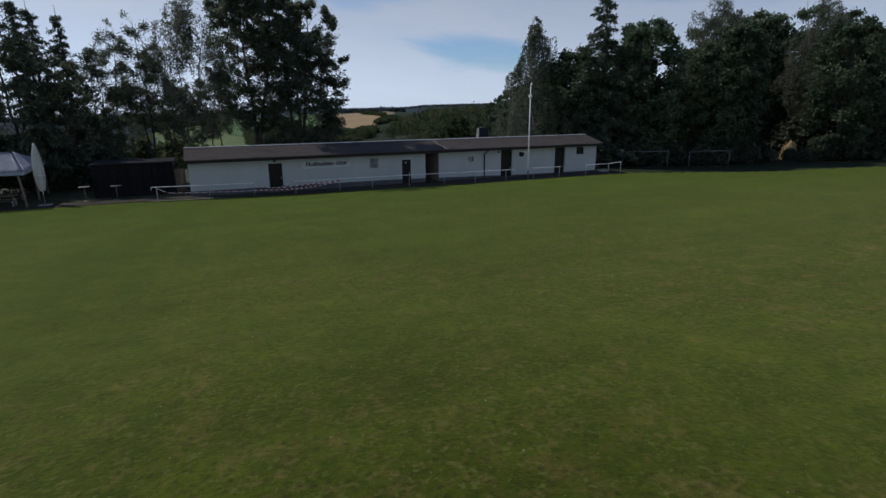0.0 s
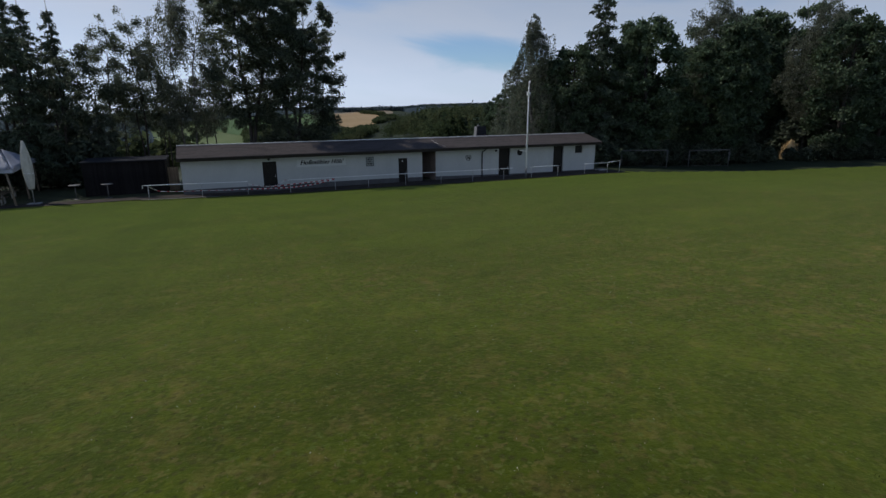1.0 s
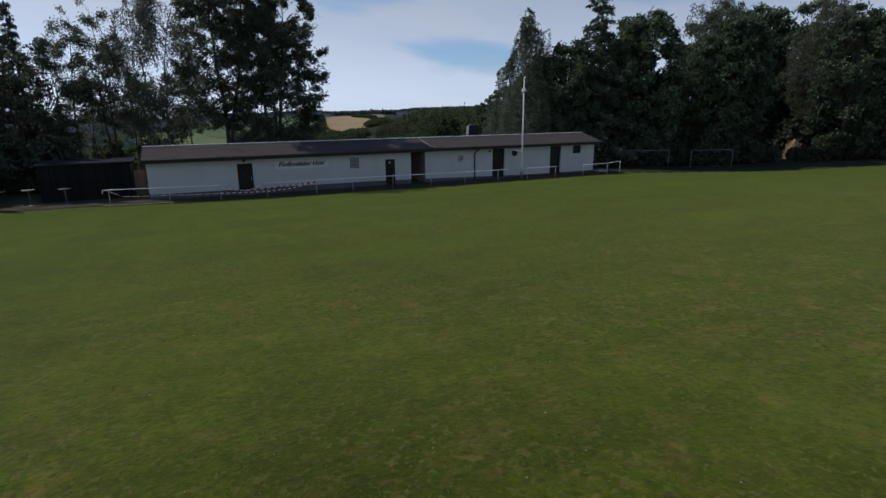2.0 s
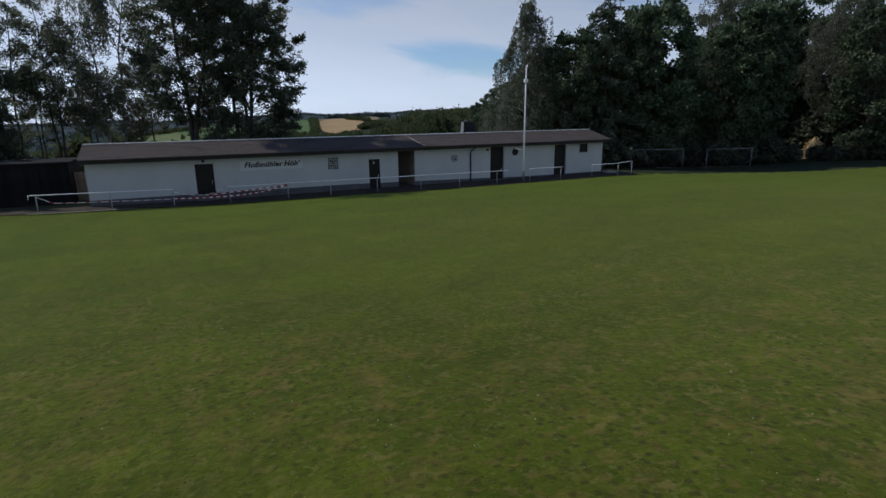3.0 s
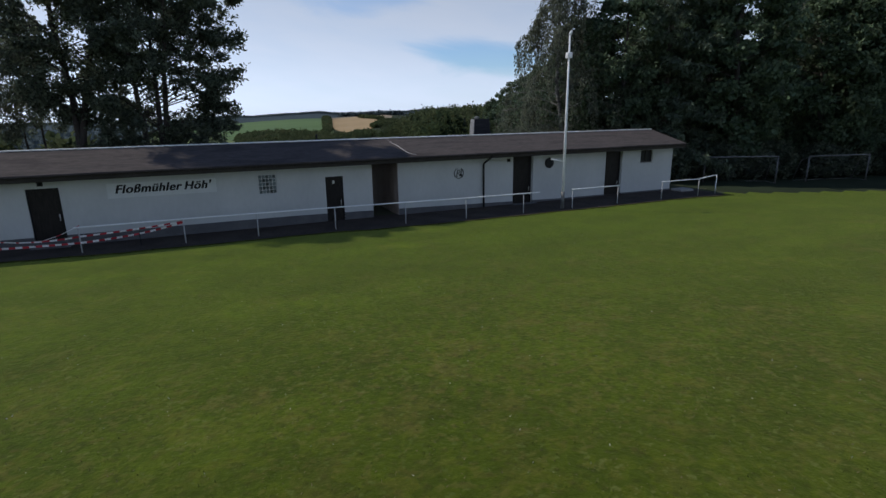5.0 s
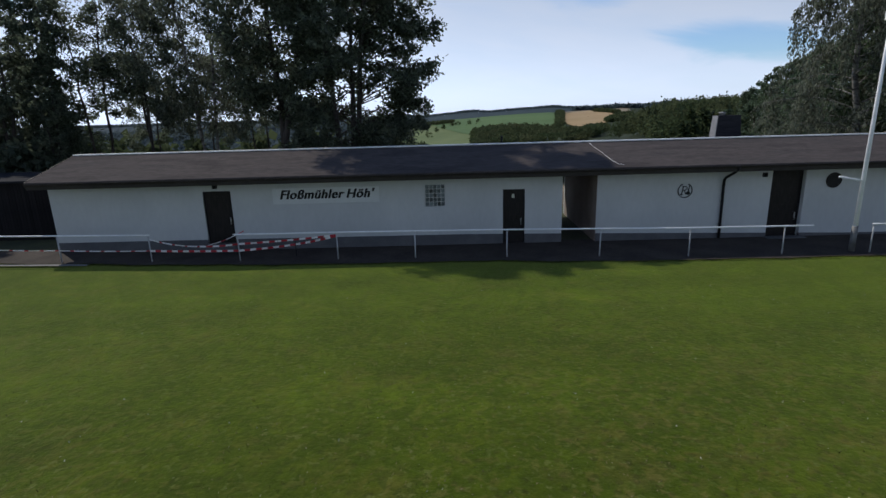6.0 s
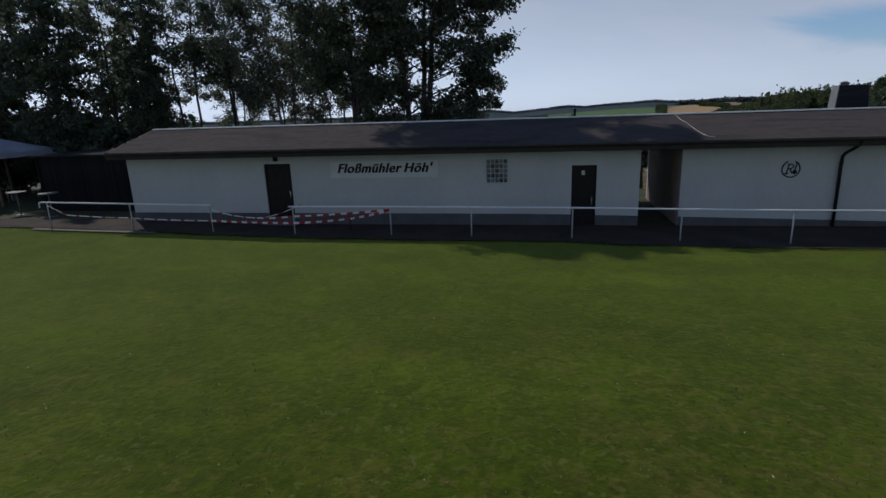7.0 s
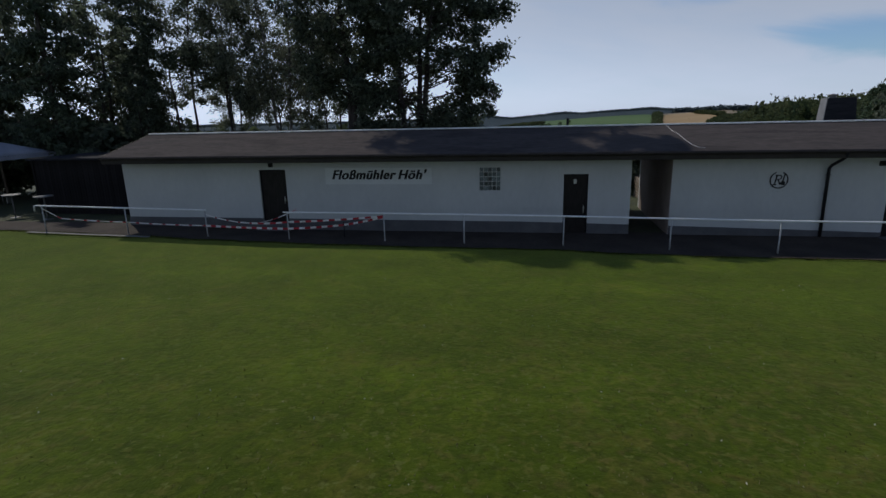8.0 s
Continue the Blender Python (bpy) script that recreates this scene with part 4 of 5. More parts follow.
# ---- goals stored at the trees ----
def goal(x0, y0, x1, y1, h, label, back=1.3):
    z0 = min(ground_z(x0, y0), ground_z(x1, y1))
    g = tagged(empty("football_goal", x0, y0, z0), label, "goal", "stored goals")
    d = Vector((x1 - x0, y1 - y0, 0))
    nrm = Vector((-d.y, d.x, 0)).normalized() * back
    for e in (Vector((0, 0, 0)), d):
        part("post", tube([e + Vector((0, 0, -0.05)), e + Vector((0, 0, h))], 0.055, 10), GOALGREY, g, smooth=True)
        part("stanchion", tube([e + Vector((0, 0, h - 0.1)), e + nrm * 0.55 + Vector((0, 0, h - 0.35)), e + nrm + Vector((0, 0, 0.02))], 0.024, 8), GOALGREY, g, smooth=True)
        part("foot_bar", tube([e + Vector((0, 0, 0.02)), e + nrm + Vector((0, 0, 0.02))], 0.024, 8), GOALGREY, g, smooth=True)
    part("crossbar", tube([Vector((-0.05, 0, h)), d + Vector((0.0, 0, h))], 0.055, 10), GOALGREY, g, "pale metal crossbar", True)
    part("back_bar", tube([nrm + Vector((0, 0, 0.02)), d + nrm + Vector((0, 0, 0.02))], 0.024, 8), GOALGREY, g, smooth=True)
    bm = bmesh.new()
    n = 26
    for i in range(n + 1):
        b = d * (i / n)
        add_tube(bm, [b + Vector((0, 0, h - 0.02)), b + nrm * 0.5 + Vector((0, 0, h * 0.42)), b + nrm + Vector((0, 0, 0.03))], 0.004, 3, False)
    for i in range(1, 9):
        u = i / 9
        p = nrm * (u * 0.5 / 0.5 * 0.5 if u < 0.5 else u * 1.0 - 0.0) + Vector((0, 0, h * (1 - u)))
        add_tube(bm, [p, p + d], 0.004, 3, False)
    part("net", bm, NETTING, g, "thin grey net")
    return g


goal(44.8, 2.6, 49.8, 0.5, 2.0, "white metal football goal parked at the wood's edge")
goal(53.2, 0.4, 58.4, -0.9, 2.0, "grey metal football goal standing back among the trees")


# pale heap added as a stand-in for an unidentified bright spot in the wood
def straw_heap(x, y, w, d, h):
    rng = np.random.default_rng(8)
    g = tagged(empty("straw_heap", x, y, ground_z(x, y) - 0.1), "pale orange heap added in place of a bright spot in the wood", "straw heap")
    bm = bmesh.new()
    rows = []
    for i in range(9):
        u = i / 8
        ring = []
        for k in range(22):
            a = 2 * math.pi * k / 22
            r = math.cos(u * math.pi / 2) ** 0.6 * (1 + 0.22 * noise.noise((math.cos(a) * 1.6, math.sin(a) * 1.6, u * 2)))
            ring.append(bm.verts.new((0.5 * w * r * math.cos(a), 0.5 * d * r * math.sin(a), h * u * (1 + 0.15 * math.sin(2 * a)))))
        rows.append(ring)
    for a, b in zip(rows, rows[1:]):
        for k in range(22):
            bm.faces.new((a[k], a[(k + 1) % 22], b[(k + 1) % 22], b[k]))
    part("heap", bm, SPOTPALE, g, smooth=True)
    n = 1400
    a, u = rng.uniform(0, 2 * np.pi, n), rng.uniform(0, 1, n)
    r = np.cos(u * np.pi / 2) ** 0.6
    cen = np.stack([0.5 * w * r * np.cos(a), 0.5 * d * r * np.sin(a), h * u], 1)
    leaf_mesh("stalks", cen, rng, 0.42, 0.035, 0.4, SPOTPALE, g)
    return g


# ---- yard beside the clubhouse ----
hut = tagged(empty("wooden_hut", -5.9, 4.2, 0.1), "dark boarded hut with a flat roof, blackened for its shade", "hut")
for x0, x1, y0, y1 in ((-2.9, -2.8, -1.8, 1.8), (2.8, 2.9, -1.8, 1.8), (-2.8, 2.8, 1.7, 1.8)):
    part("wall", box(x0, x1, y0, y1, 0, 2.6), DARKWOOD, hut)
part("front_backing", box(-2.8, 2.8, -1.72, -1.66, 0, 2.6), DARKWOOD, hut)
bd = None
for i in range(38):
    if bd is None:
        bd = part("board", box(0, 0.142, -0.022, 0, 0, 2.58, 0.004), DARKWOOD, hut)
        one = bd
    else:
        one = new("board", bd.data)
        one.parent = hut
    one.matrix_basis = pose(-2.85 + i * 0.15, -1.722 - (0.008 if i % 2 else 0), 0.01)
# roof takes a near-black tone too, for the tree shade over it
part("roof", box(-3.0, 3.05, -1.95, 2.05, 2.6, 2.70, 0.01), CHIMDARK, hut, "flat dark roof edge")
fence = tagged(empty("plank_fence", -2.55, 3.6, 0.1), "weathered grey-brown plank fence closing the gap", "fence")
fb = None
for i in range(5):
    if fb is None:
        fb = part("plank", box(0, 0.15, 0, 0.025, 0, 1.9, 0.004), PALEWOOD, fence)
        one = fb
    else:
        one = new("plank", fb.data)
        one.parent = fence
    one.matrix_basis = pose(-0.4 + i * 0.16, 0, 0.0, 0, 0.4 * (i % 2), 0)
part("batten", box(-0.42, 0.42, 0.026, 0.06, 0.4, 0.48), PALEWOOD, fence)
part("batten", box(-0.42, 0.42, 0.026, 0.06, 1.45, 1.53), PALEWOOD, fence)


def bar_table(x, y, label):
    t = tagged(empty("standing_table", x, y, ground_z(x, y)), label, "table", "standing tables")
    part("tabletop", tube([(0, 0, 1.07), (0, 0, 1.08), (0, 0, 1.105), (0, 0, 1.115)], [0.38, 0.40, 0.40, 0.38], 28), TABLESHADE, t, "round pale tabletop", False)
    part("column", tube([(0, 0, 0.03), (0, 0, 1.07)], 0.032, 10), GOALGREY, t, smooth=True)
    part("foot", tube([(0, 0, 0.0), (0, 0, 0.02), (0, 0, 0.05)], [0.24, 0.24, 0.05], 20), GOALGREY, t)
    return t


bar_table(-7.1, 1.1, "round pale standing table in front of the dark hut")
bar_table(-9.28, 1.5, "round white standing table beside the tent")

para = tagged(empty("parasol", -11.6, 0.0, ground_z(-11.6, 0)), "tall closed cream parasol on a slim pole", "parasol")
part("pole", tube([(0, 0, 0), (0, 0, 1.7)], 0.03, 10), STEEL, para, smooth=True)
bm = bmesh.new()
rows = []
for i in range(15):
    u = i / 14
    r = 0.06 + 0.27 * math.sin(math.pi * min(1, u * 0.92 + 0.10)) ** 0.8
    ring = []
    for k in range(32):
        a = 2 * math.pi * k / 32
        rr = r * (1 + 0.10 * math.cos(8 * a + u * 2))
        ring.append(bm.verts.new((rr * math.cos(a), rr * math.sin(a), 1.10 + 3.42 * u)))
    rows.append(ring)
for a, b in zip(rows, rows[1:]):
    for k in range(32):
        bm.faces.new((a[k], a[(k + 1) % 32], b[(k + 1) % 32], b[k]))
bm.faces.new(rows[0][::-1]); bm.faces.new(rows[-1])
part("canopy", bm, CANVAS, para, "folded cream canvas", True)
part("strap", tube([(0, 0, 2.2), (0, 0, 2.28)], [0.335, 0.34], 32), TAPEWHITE, para)
part("base", box(-0.4, 0.4, -0.4, 0.4, -0.05, 0.08, 0.02), CONCRETE, para)

TX0, TX1, TY0, TY1, TRY, TE, TP, HIP = -19.4, -12.25, -0.95, 7.95, 3.7, 2.62, 3.76, 1.3
tz = ground_z(-13, 0)
tent = tagged(empty("party_tent", 0, 0, tz), "open blue-grey pavilion tent with a hipped fabric roof on timber legs", "tent")
tent.matrix_basis = pose(TX1, TY0, tz, 0, 0, 3.8) @ pose(-TX1, -TY0, 0)


def tent_slope(y_e):
    """One fabric slope, sagging a little between its rafters."""
    bm = bmesh.new()
    n, m = 18, 6
    g = {}
    for i in range(n + 1):
        for j in range(m + 1):
            u, v = i / n, j / m
            sag = 0.05 * abs(math.sin(u * 3 * math.pi)) * math.sin(v * math.pi) + 0.02 * noise.noise((u * 9, v * 4, y_e))
            g[i, j] = bm.verts.new((TX0 + HIP * v + (TX1 - TX0 - 2 * HIP * v) * u, y_e + (TRY - y_e) * v, TE + (TP - TE) * v - sag))
    for i in range(n):
        for j in range(m):
            bm.faces.new((g[i, j], g[i + 1, j], g[i + 1, j + 1], g[i, j + 1]))
    bmesh.ops.solidify(bm, geom=list(bm.faces), thickness=0.012)
    return bm


for ye in (TY0, TY1):
    part("roof", tent_slope(ye), TENTROOF, tent, "blue-grey glossy fabric roof", True)
    part("valance", box(TX0, TX1, ye - 0.006, ye + 0.006, TE - 0.22, TE - 0.012), TENTROOF, tent)
for xe, inward in ((TX0, HIP), (TX1, -HIP)):
    bm = bmesh.new()
    n, m = 12, 6
    g = {}
    for i in range(n + 1):
        for j in range(m + 1):
            u, v = i / n, j / m
            y0, y1 = TY0 + (TRY - TY0) * v, TY1 + (TRY - TY1) * v
            g[i, j] = bm.verts.new((xe + inward * v, y0 + (y1 - y0) * u, TE + (TP - TE) * v - 0.04 * math.sin(v * math.pi) * math.sin(u * math.pi)))
    for i in range(n):
        for j in range(m):
            bm.faces.new((g[i, j], g[i + 1, j], g[i + 1, j + 1], g[i, j + 1]))
    bmesh.ops.remove_doubles(bm, verts=list(bm.verts), dist=0.002)
    bmesh.ops.solidify(bm, geom=list(bm.faces), thickness=0.012)
    part("roof", bm, TENTROOF, tent, "blue-grey fabric hip", True)
    part("valance", box(xe - 0.006, xe + 0.006, TY0, TY1, TE - 0.22, TE - 0.014), TENTROOF, tent)
for lx in (TX0 + 0.2, (TX0 + TX1) / 2, TX1 - 0.2):
    for ly in (TY0 + 0.15, TRY, TY1 - 0.15):
        lean = 0.22 if ly < 0 else 0.05
        zt = TE - 0.03 if ly != TRY else TE + 0.1
        part("leg", tube([(lx, ly, -0.3), (lx - lean * 0.5, ly, zt * 0.5), (lx - lean, ly, zt)], [0.075, 0.07, 0.065], 8), PALEWOOD, tent, "weathered timber leg", True)


def beer_set(x, y, turn):
    z = ground_z(x, y)
    t = tagged(empty("folding_table", x, y, z, turn), "long pale wooden folding table under the tent", "table", "beer tables")
    part("tabletop", box(-1.1, 1.1, -0.25, 0.25, 0.74, 0.77, 0.006), PALEWOOD, t)
    for s in (-0.85, 0.85):
        part("leg", tube([(s, -0.22, 0), (s, -0.2, 0.74)], 0.015, 6), STEEL, t)
        part("leg", tube([(s, 0.22, 0), (s, 0.2, 0.74)], 0.015, 6), STEEL, t)
    for dy in (-0.55, 0.55):
        bnc = tagged(empty("folding_bench"), "long pale wooden folding bench", "bench", "beer benches")
        bnc.matrix_basis = pose(x, y, z, 0, 0, turn) @ pose(0, dy, 0)
        part("seat", box(-1.1, 1.1, -0.125, 0.125, 0.45, 0.48, 0.006), PALEWOOD, bnc)
        for s in (-0.85, 0.85):
            part("leg", box(s - 0.02, s + 0.02, -0.11, 0.11, 0, 0.45, 0.004), STEEL, bnc)


beer_set(-14.6, 1.2, 4)
beer_set(-14.9, 4.9, 2)

kerb = strip("kerb", -4.6, 0.8, lambda x: -2.36 + 0.03 * noise.noise((x * 2, 0, 0)), lambda x: -2.16, KERBSTONE, 0.06, 24, 2)
tagged(kerb, "pale concrete edging slabs beside the grass", "kerb", kind="structure")

slab = tagged(empty("concrete_slab", 39.3, -0.5, ground_z(39.3, -0.5)), "pale concrete slab lying at the corner of the clubhouse", "slab")
part("slab", box(-0.55, 0.55, -0.45, 0.40, -0.02, 0.16, 0.02), CONCRETE, slab)

pile = tagged(empty("timber_stack", 20.9, 8.6, ground_z(20.9, 8.6)), "pale sawn boards stacked behind the passage", "timber stack")
for j in range(6):
    for i in range(3):
        part("plank", box(-0.55 + i * 0.37, -0.22 + i * 0.37, -0.9, 0.9, 0.02 + j * 0.17, 0.16 + j * 0.17, 0.006), PALEWOOD, pile)


# ---- trees ----
def leaf_mesh(name, centres, rng, length, width, hang, mat, parent, spread=1.0):
    """Diamond-shaped leaf sprays round the given centres, as one mesh."""
    c = np.asarray(centres, float)
    n = len(c)
    d = rng.normal(size=(n, 3))
    d[:, 2] -= hang
    d /= np.linalg.norm(d, axis=1)[:, None]
    s = np.cross(d, rng.normal(size=(n, 3)))
    s /= np.linalg.norm(s, axis=1)[:, None] + 1e-9
    ln = (length * rng.uniform(0.6, 1.4, n))[:, None]
    wd = (width * rng.uniform(0.6, 1.3, n))[:, None]
    bend = np.cross(d, s) * ln * 0.18
    v = np.stack([c, c + d * ln * 0.45 + s * wd * 0.5 + bend, c + d * ln, c + d * ln * 0.45 - s * wd * 0.5 + bend], 1).reshape(-1, 3)
    me = bpy.data.meshes.new(name)
    me.vertices.add(4 * n)
    me.vertices.foreach_set("co", v.ravel())
    me.loops.add(4 * n)
    me.loops.foreach_set("vertex_index", np.arange(4 * n, dtype=np.int32))
    me.polygons.add(n)
    me.polygons.foreach_set("loop_start", np.arange(0, 4 * n, 4, dtype=np.int32))
    me.update(calc_edges=True)
    me.materials.append(mat)
    ob = new(name, me)
    ob.parent = parent
    return ob


def tube_arrays(store, pts, radii, sides):
    pts = np.asarray(pts, float)
    base = store[2]
    d = np.gradient(pts, axis=0)
    d /= np.linalg.norm(d, axis=1)[:, None] + 1e-9
    ref = np.array([0.31, 0.95, 0.05]) if abs(d[0, 1]) < 0.8 else np.array([1.0, 0.1, 0.0])
    s = np.cross(d, ref)
    s /= np.linalg.norm(s, axis=1)[:, None] + 1e-9
    t = np.cross(d, s)
    a = np.arange(sides) * 2 * np.pi / sides
    ring = pts[:, None] + np.asarray(radii)[:, None, None] * (np.cos(a)[None, :, None] * s[:, None] + np.sin(a)[None, :, None] * t[:, None])
    store[0].append(ring.reshape(-1, 3))
    k = np.arange(sides)
    for i in range(len(pts) - 1):
        q = base + i * sides
        store[1].extend(zip((q + k).tolist(), (q + (k + 1) % sides).tolist(), (q + sides + (k + 1) % sides).tolist(), (q + sides + k).tolist()))
    store[2] += len(pts) * sides


def wood_mesh(name, store, mat, parent):
    return pydata(name, np.concatenate(store[0]).tolist(), store[1], mat, parent, True)


# crown outlines: share of the full radius at even heights from the lowest limb to the top
ROUND = (0.50, 0.78, 0.94, 1.0, 0.98, 0.90, 0.76, 0.55, 0.22)
TALL = (0.55, 0.82, 1.0, 0.95, 0.84, 0.72, 0.58, 0.42, 0.24)
BROAD = (0.62, 0.84, 0.92, 0.97, 1.0, 1.0, 0.95, 0.80, 0.46)
SPIRE = (0.85, 1.0, 0.96, 0.82, 0.68, 0.52, 0.40, 0.25, 0.10)


def outline(shape, v):
    return np.interp(v, np.linspace(0, 1, len(shape)), shape)


def broadleaf(label, seed, height, radius, bole=0.18, limbs=26, leaves=22000, leaf=(0.30, 0.17), shape=ROUND,
              trunk=0.24, rise=0.75, hang=0.3, strands=0.0, mats=(BARK, LEAF), stems=1, cluster=0.42, category="tree", hollow=0.28, twigs=9, flat=0.75, full_top=0.0):
    rng = np.random.default_rng(seed)
    tree = tagged(empty("tree"), label, category)
    store = [[], [], 0]
    tips = []

    def limit(p):
        """How far out the lumpy crown reaches at the height and bearing of each point."""
        v = (p[:, 2] / height - 0.75 * bole) / (1 - 0.75 * bole)
        az = np.arctan2(p[:, 1], p[:, 0])
        return v, radius * outline(shape, v) * (0.97 + 0.10 * np.sin(3 * az + 6 * v + seed) + 0.08 * np.sin(7 * az - 13 * v) + 0.05 * np.sin(13 * az + 21 * v)) + 0.2

    def inside(p):
        v, far = limit(p)
        return (np.hypot(p[:, 0], p[:, 1]) < far) & (v > 0) & (v < 1.03)

    for st in range(stems):
        off = rng.normal(size=2) * 0.35 * (stems > 1)
        leanx, leany = rng.normal(size=2) * (0.03 if stems == 1 else 0.015 if strands else 0.035) * height
        us = np.linspace(0, 1, 11)
        wob = np.cumsum(rng.normal(size=(11, 2)) * 0.012 * height, axis=0)
        top = height * (0.94 if st == 0 else rng.uniform(0.75, 0.92))
        line = np.stack([off[0] + leanx * us ** 1.6 + wob[:, 0] * us, off[1] + leany * us ** 1.6 + wob[:, 1] * us, us * top], 1)
        rad = trunk / math.sqrt(stems) * ((1 - us) ** 0.8 * 0.94 + 0.06)
        rad[0] *= 1.35
        line[0, 2] = -0.4
        tube_arrays(store, line, rad, 9)
        count = limbs // stems
        for i in range(count):
            u = bole + (0.97 - bole) * ((i + rng.uniform(0.1, 0.9)) / count)
            p0 = np.array([np.interp(u, us, line[:, k]) for k in range(3)])
            az = i * 2.39996 + rng.normal() * 0.5 + st
            v = (u - bole) / (1 - bole)
            length = radius * float(outline(shape, v)) * rng.uniform(0.66, 1.0)
            el = radians(rng.uniform(18, 52) + 30 * v * rise)
            out = np.array([math.cos(az), math.sin(az), 0])
            k = np.linspace(0, 1, 6)
            reach = length * k
            lift = length * math.tan(el) * 0.62 * (k - 0.45 * k ** 2 * (1 + hang))
            limb = p0 + out * reach[:, None] + np.array([0, 0, 1]) * lift[:, None] + np.cumsum(rng.normal(size=(6, 3)) * 0.035 * length, axis=0) * k[:, None]
            r0 = max(0.018, 0.30 * np.interp(u, us, rad))
            tube_arrays(store, limb, r0 * (1 - 0.85 * k), 5)
            for _ in range(twigs):
                w = rng.uniform(hollow, 1.0)
                q0 = np.array([np.interp(w, k, limb[:, c]) for c in range(3)])
                ang = az + rng.normal() * 0.9
                sl = length * rng.uniform(0.18, 0.42) + 0.3
                dv = np.array([math.cos(ang), math.sin(ang), rng.uniform(-0.6, 0.95)])
                kk = np.linspace(0, 1, 4)
                twig = q0 + dv * (sl * kk)[:, None] + np.array([0, 0, -0.25 * hang * sl]) * (kk ** 2)[:, None]
                for _ in range(4):
                    if not inside(twig[-1:])[0]:
                        twig = q0 + (twig - q0) * 0.6
                tube_arrays(store, twig, 0.35 * r0 * (1 - 0.9 * kk) + 0.004, 3)
                tips.append((twig, rng.uniform(0.5, 1.5)))
                if strands > 0:
                    for _ in range(3):
                        f = twig[-1] * 1.0 + rng.normal(size=3) * 0.25
                        hangl = strands * rng.uniform(0.4, 1.2)
                        tips.append((np.stack([f, f + np.array([rng.normal() * 0.08, rng.normal() * 0.08, -hangl * 0.5]), f + np.array([rng.normal() * 0.12, rng.normal() * 0.12, -hangl])]), 1.1))
    wood_mesh("trunk", store, mats[0], tree)
    wts = np.array([t[1] * (1 + full_top * max(0.0, t[0][0, 2] / height - 0.55)) for t in tips])
    counts = np.maximum(3, (leaves * wts / wts.sum()).astype(int))
    cen = []
    for (tw, _), c in zip(tips, counts):
        u = rng.uniform(0.1, 1.08, c)
        ks = np.linspace(0, 1, len(tw))
        p = np.stack([np.interp(u, ks, tw[:, a]) for a in range(3)], 1)
        sg = cluster if strands <= 0 else cluster * 0.45
        cen.append(p + rng.normal(size=(c, 3)) * sg * np.array([1, 1, flat]))
    cen = np.concatenate(cen)
    cen = cen[inside(cen)]
    leaf_mesh("crown", cen, rng, leaf[0], leaf[1], hang + (1.5 if strands else 0), mats[1], tree)
    return tree


def spruce(label, seed, height, radius, whorls=30, leaves=20000):
    rng = np.random.default_rng(seed)
    tree = tagged(empty("conifer"), label, "conifer")
    store = [[], [], 0]
    us = np.linspace(0, 1, 8)
    line = np.stack([0.01 * height * np.sin(us * 3), 0 * us, us * height], 1)
    line[0, 2] = -0.4
    tube_arrays(store, line, 0.021 * height * (1 - us) * 0.75 + 0.015, 8)
    cen, dirs = [], []
    for i in range(whorls):
        v = (i + 0.3) / whorls
        z = height * (0.07 + 0.91 * v)
        n = 6 if v < 0.8 else 5
        for j in range(n):
            az = j * 2 * math.pi / n + i * 0.7 + rng.normal() * 0.2
            length = radius * (1 - v) ** 0.72 * rng.uniform(0.5, 1.15) + 0.12
            if rng.random() < 0.14:
                continue
            k = np.linspace(0, 1, 5)
            out = np.array([math.cos(az), math.sin(az), 0])
            arm = np.array([line[0, 0], 0, min(height * 0.985, z + rng.normal() * 0.85 * height / whorls)]) + out * (length * k)[:, None] + np.array([0, 0, 1]) * (length * (-0.16 * k - 0.34 * k ** 2 + 0.26 * k ** 3))[:, None]
            tube_arrays(store, arm, 0.035 * (1 - 0.9 * k) * (1.2 - v) + 0.004, 4)
            m = max(6, int(leaves / (whorls * 6) * (0.35 + 1.5 * (1 - v))))
            u = rng.uniform(0.12, 1.03, m)
            p = np.stack([np.interp(u, k, arm[:, a]) for a in range(3)], 1)
            side = np.array([-math.sin(az), math.cos(az), 0])
            p += side * (rng.normal(size=m) * 0.16 * length * (1.1 - u))[:, None] + np.array([0, 0, -1]) * (rng.uniform(0, 0.42, m) * (0.35 + 0.65 * (1 - v)))[:, None]
            cen.append(p)
    wood_mesh("trunk", store, BARK, tree)
    leaf_mesh("needles", np.concatenate(cen), rng, 0.42, 0.13, 0.9, NEEDLE, tree)
    return tree


def plant(tree, x, y, turn=0.0, scale=1.0, sink=0.0):
    tree.matrix_basis = pose(x, y, ground_z(x, y) - sink, 0, 0, turn) @ Matrix.Diagonal((scale, scale, scale, 1))
    return tree


def plant_copy(tree, x, y, turn, scale, label=""):
    c = copy_thing(tree, pose(x, y, ground_z(x, y), 0, 0, turn))
    c.scale = (scale, scale, scale)
    if label:
        c["label"] = label
    return c


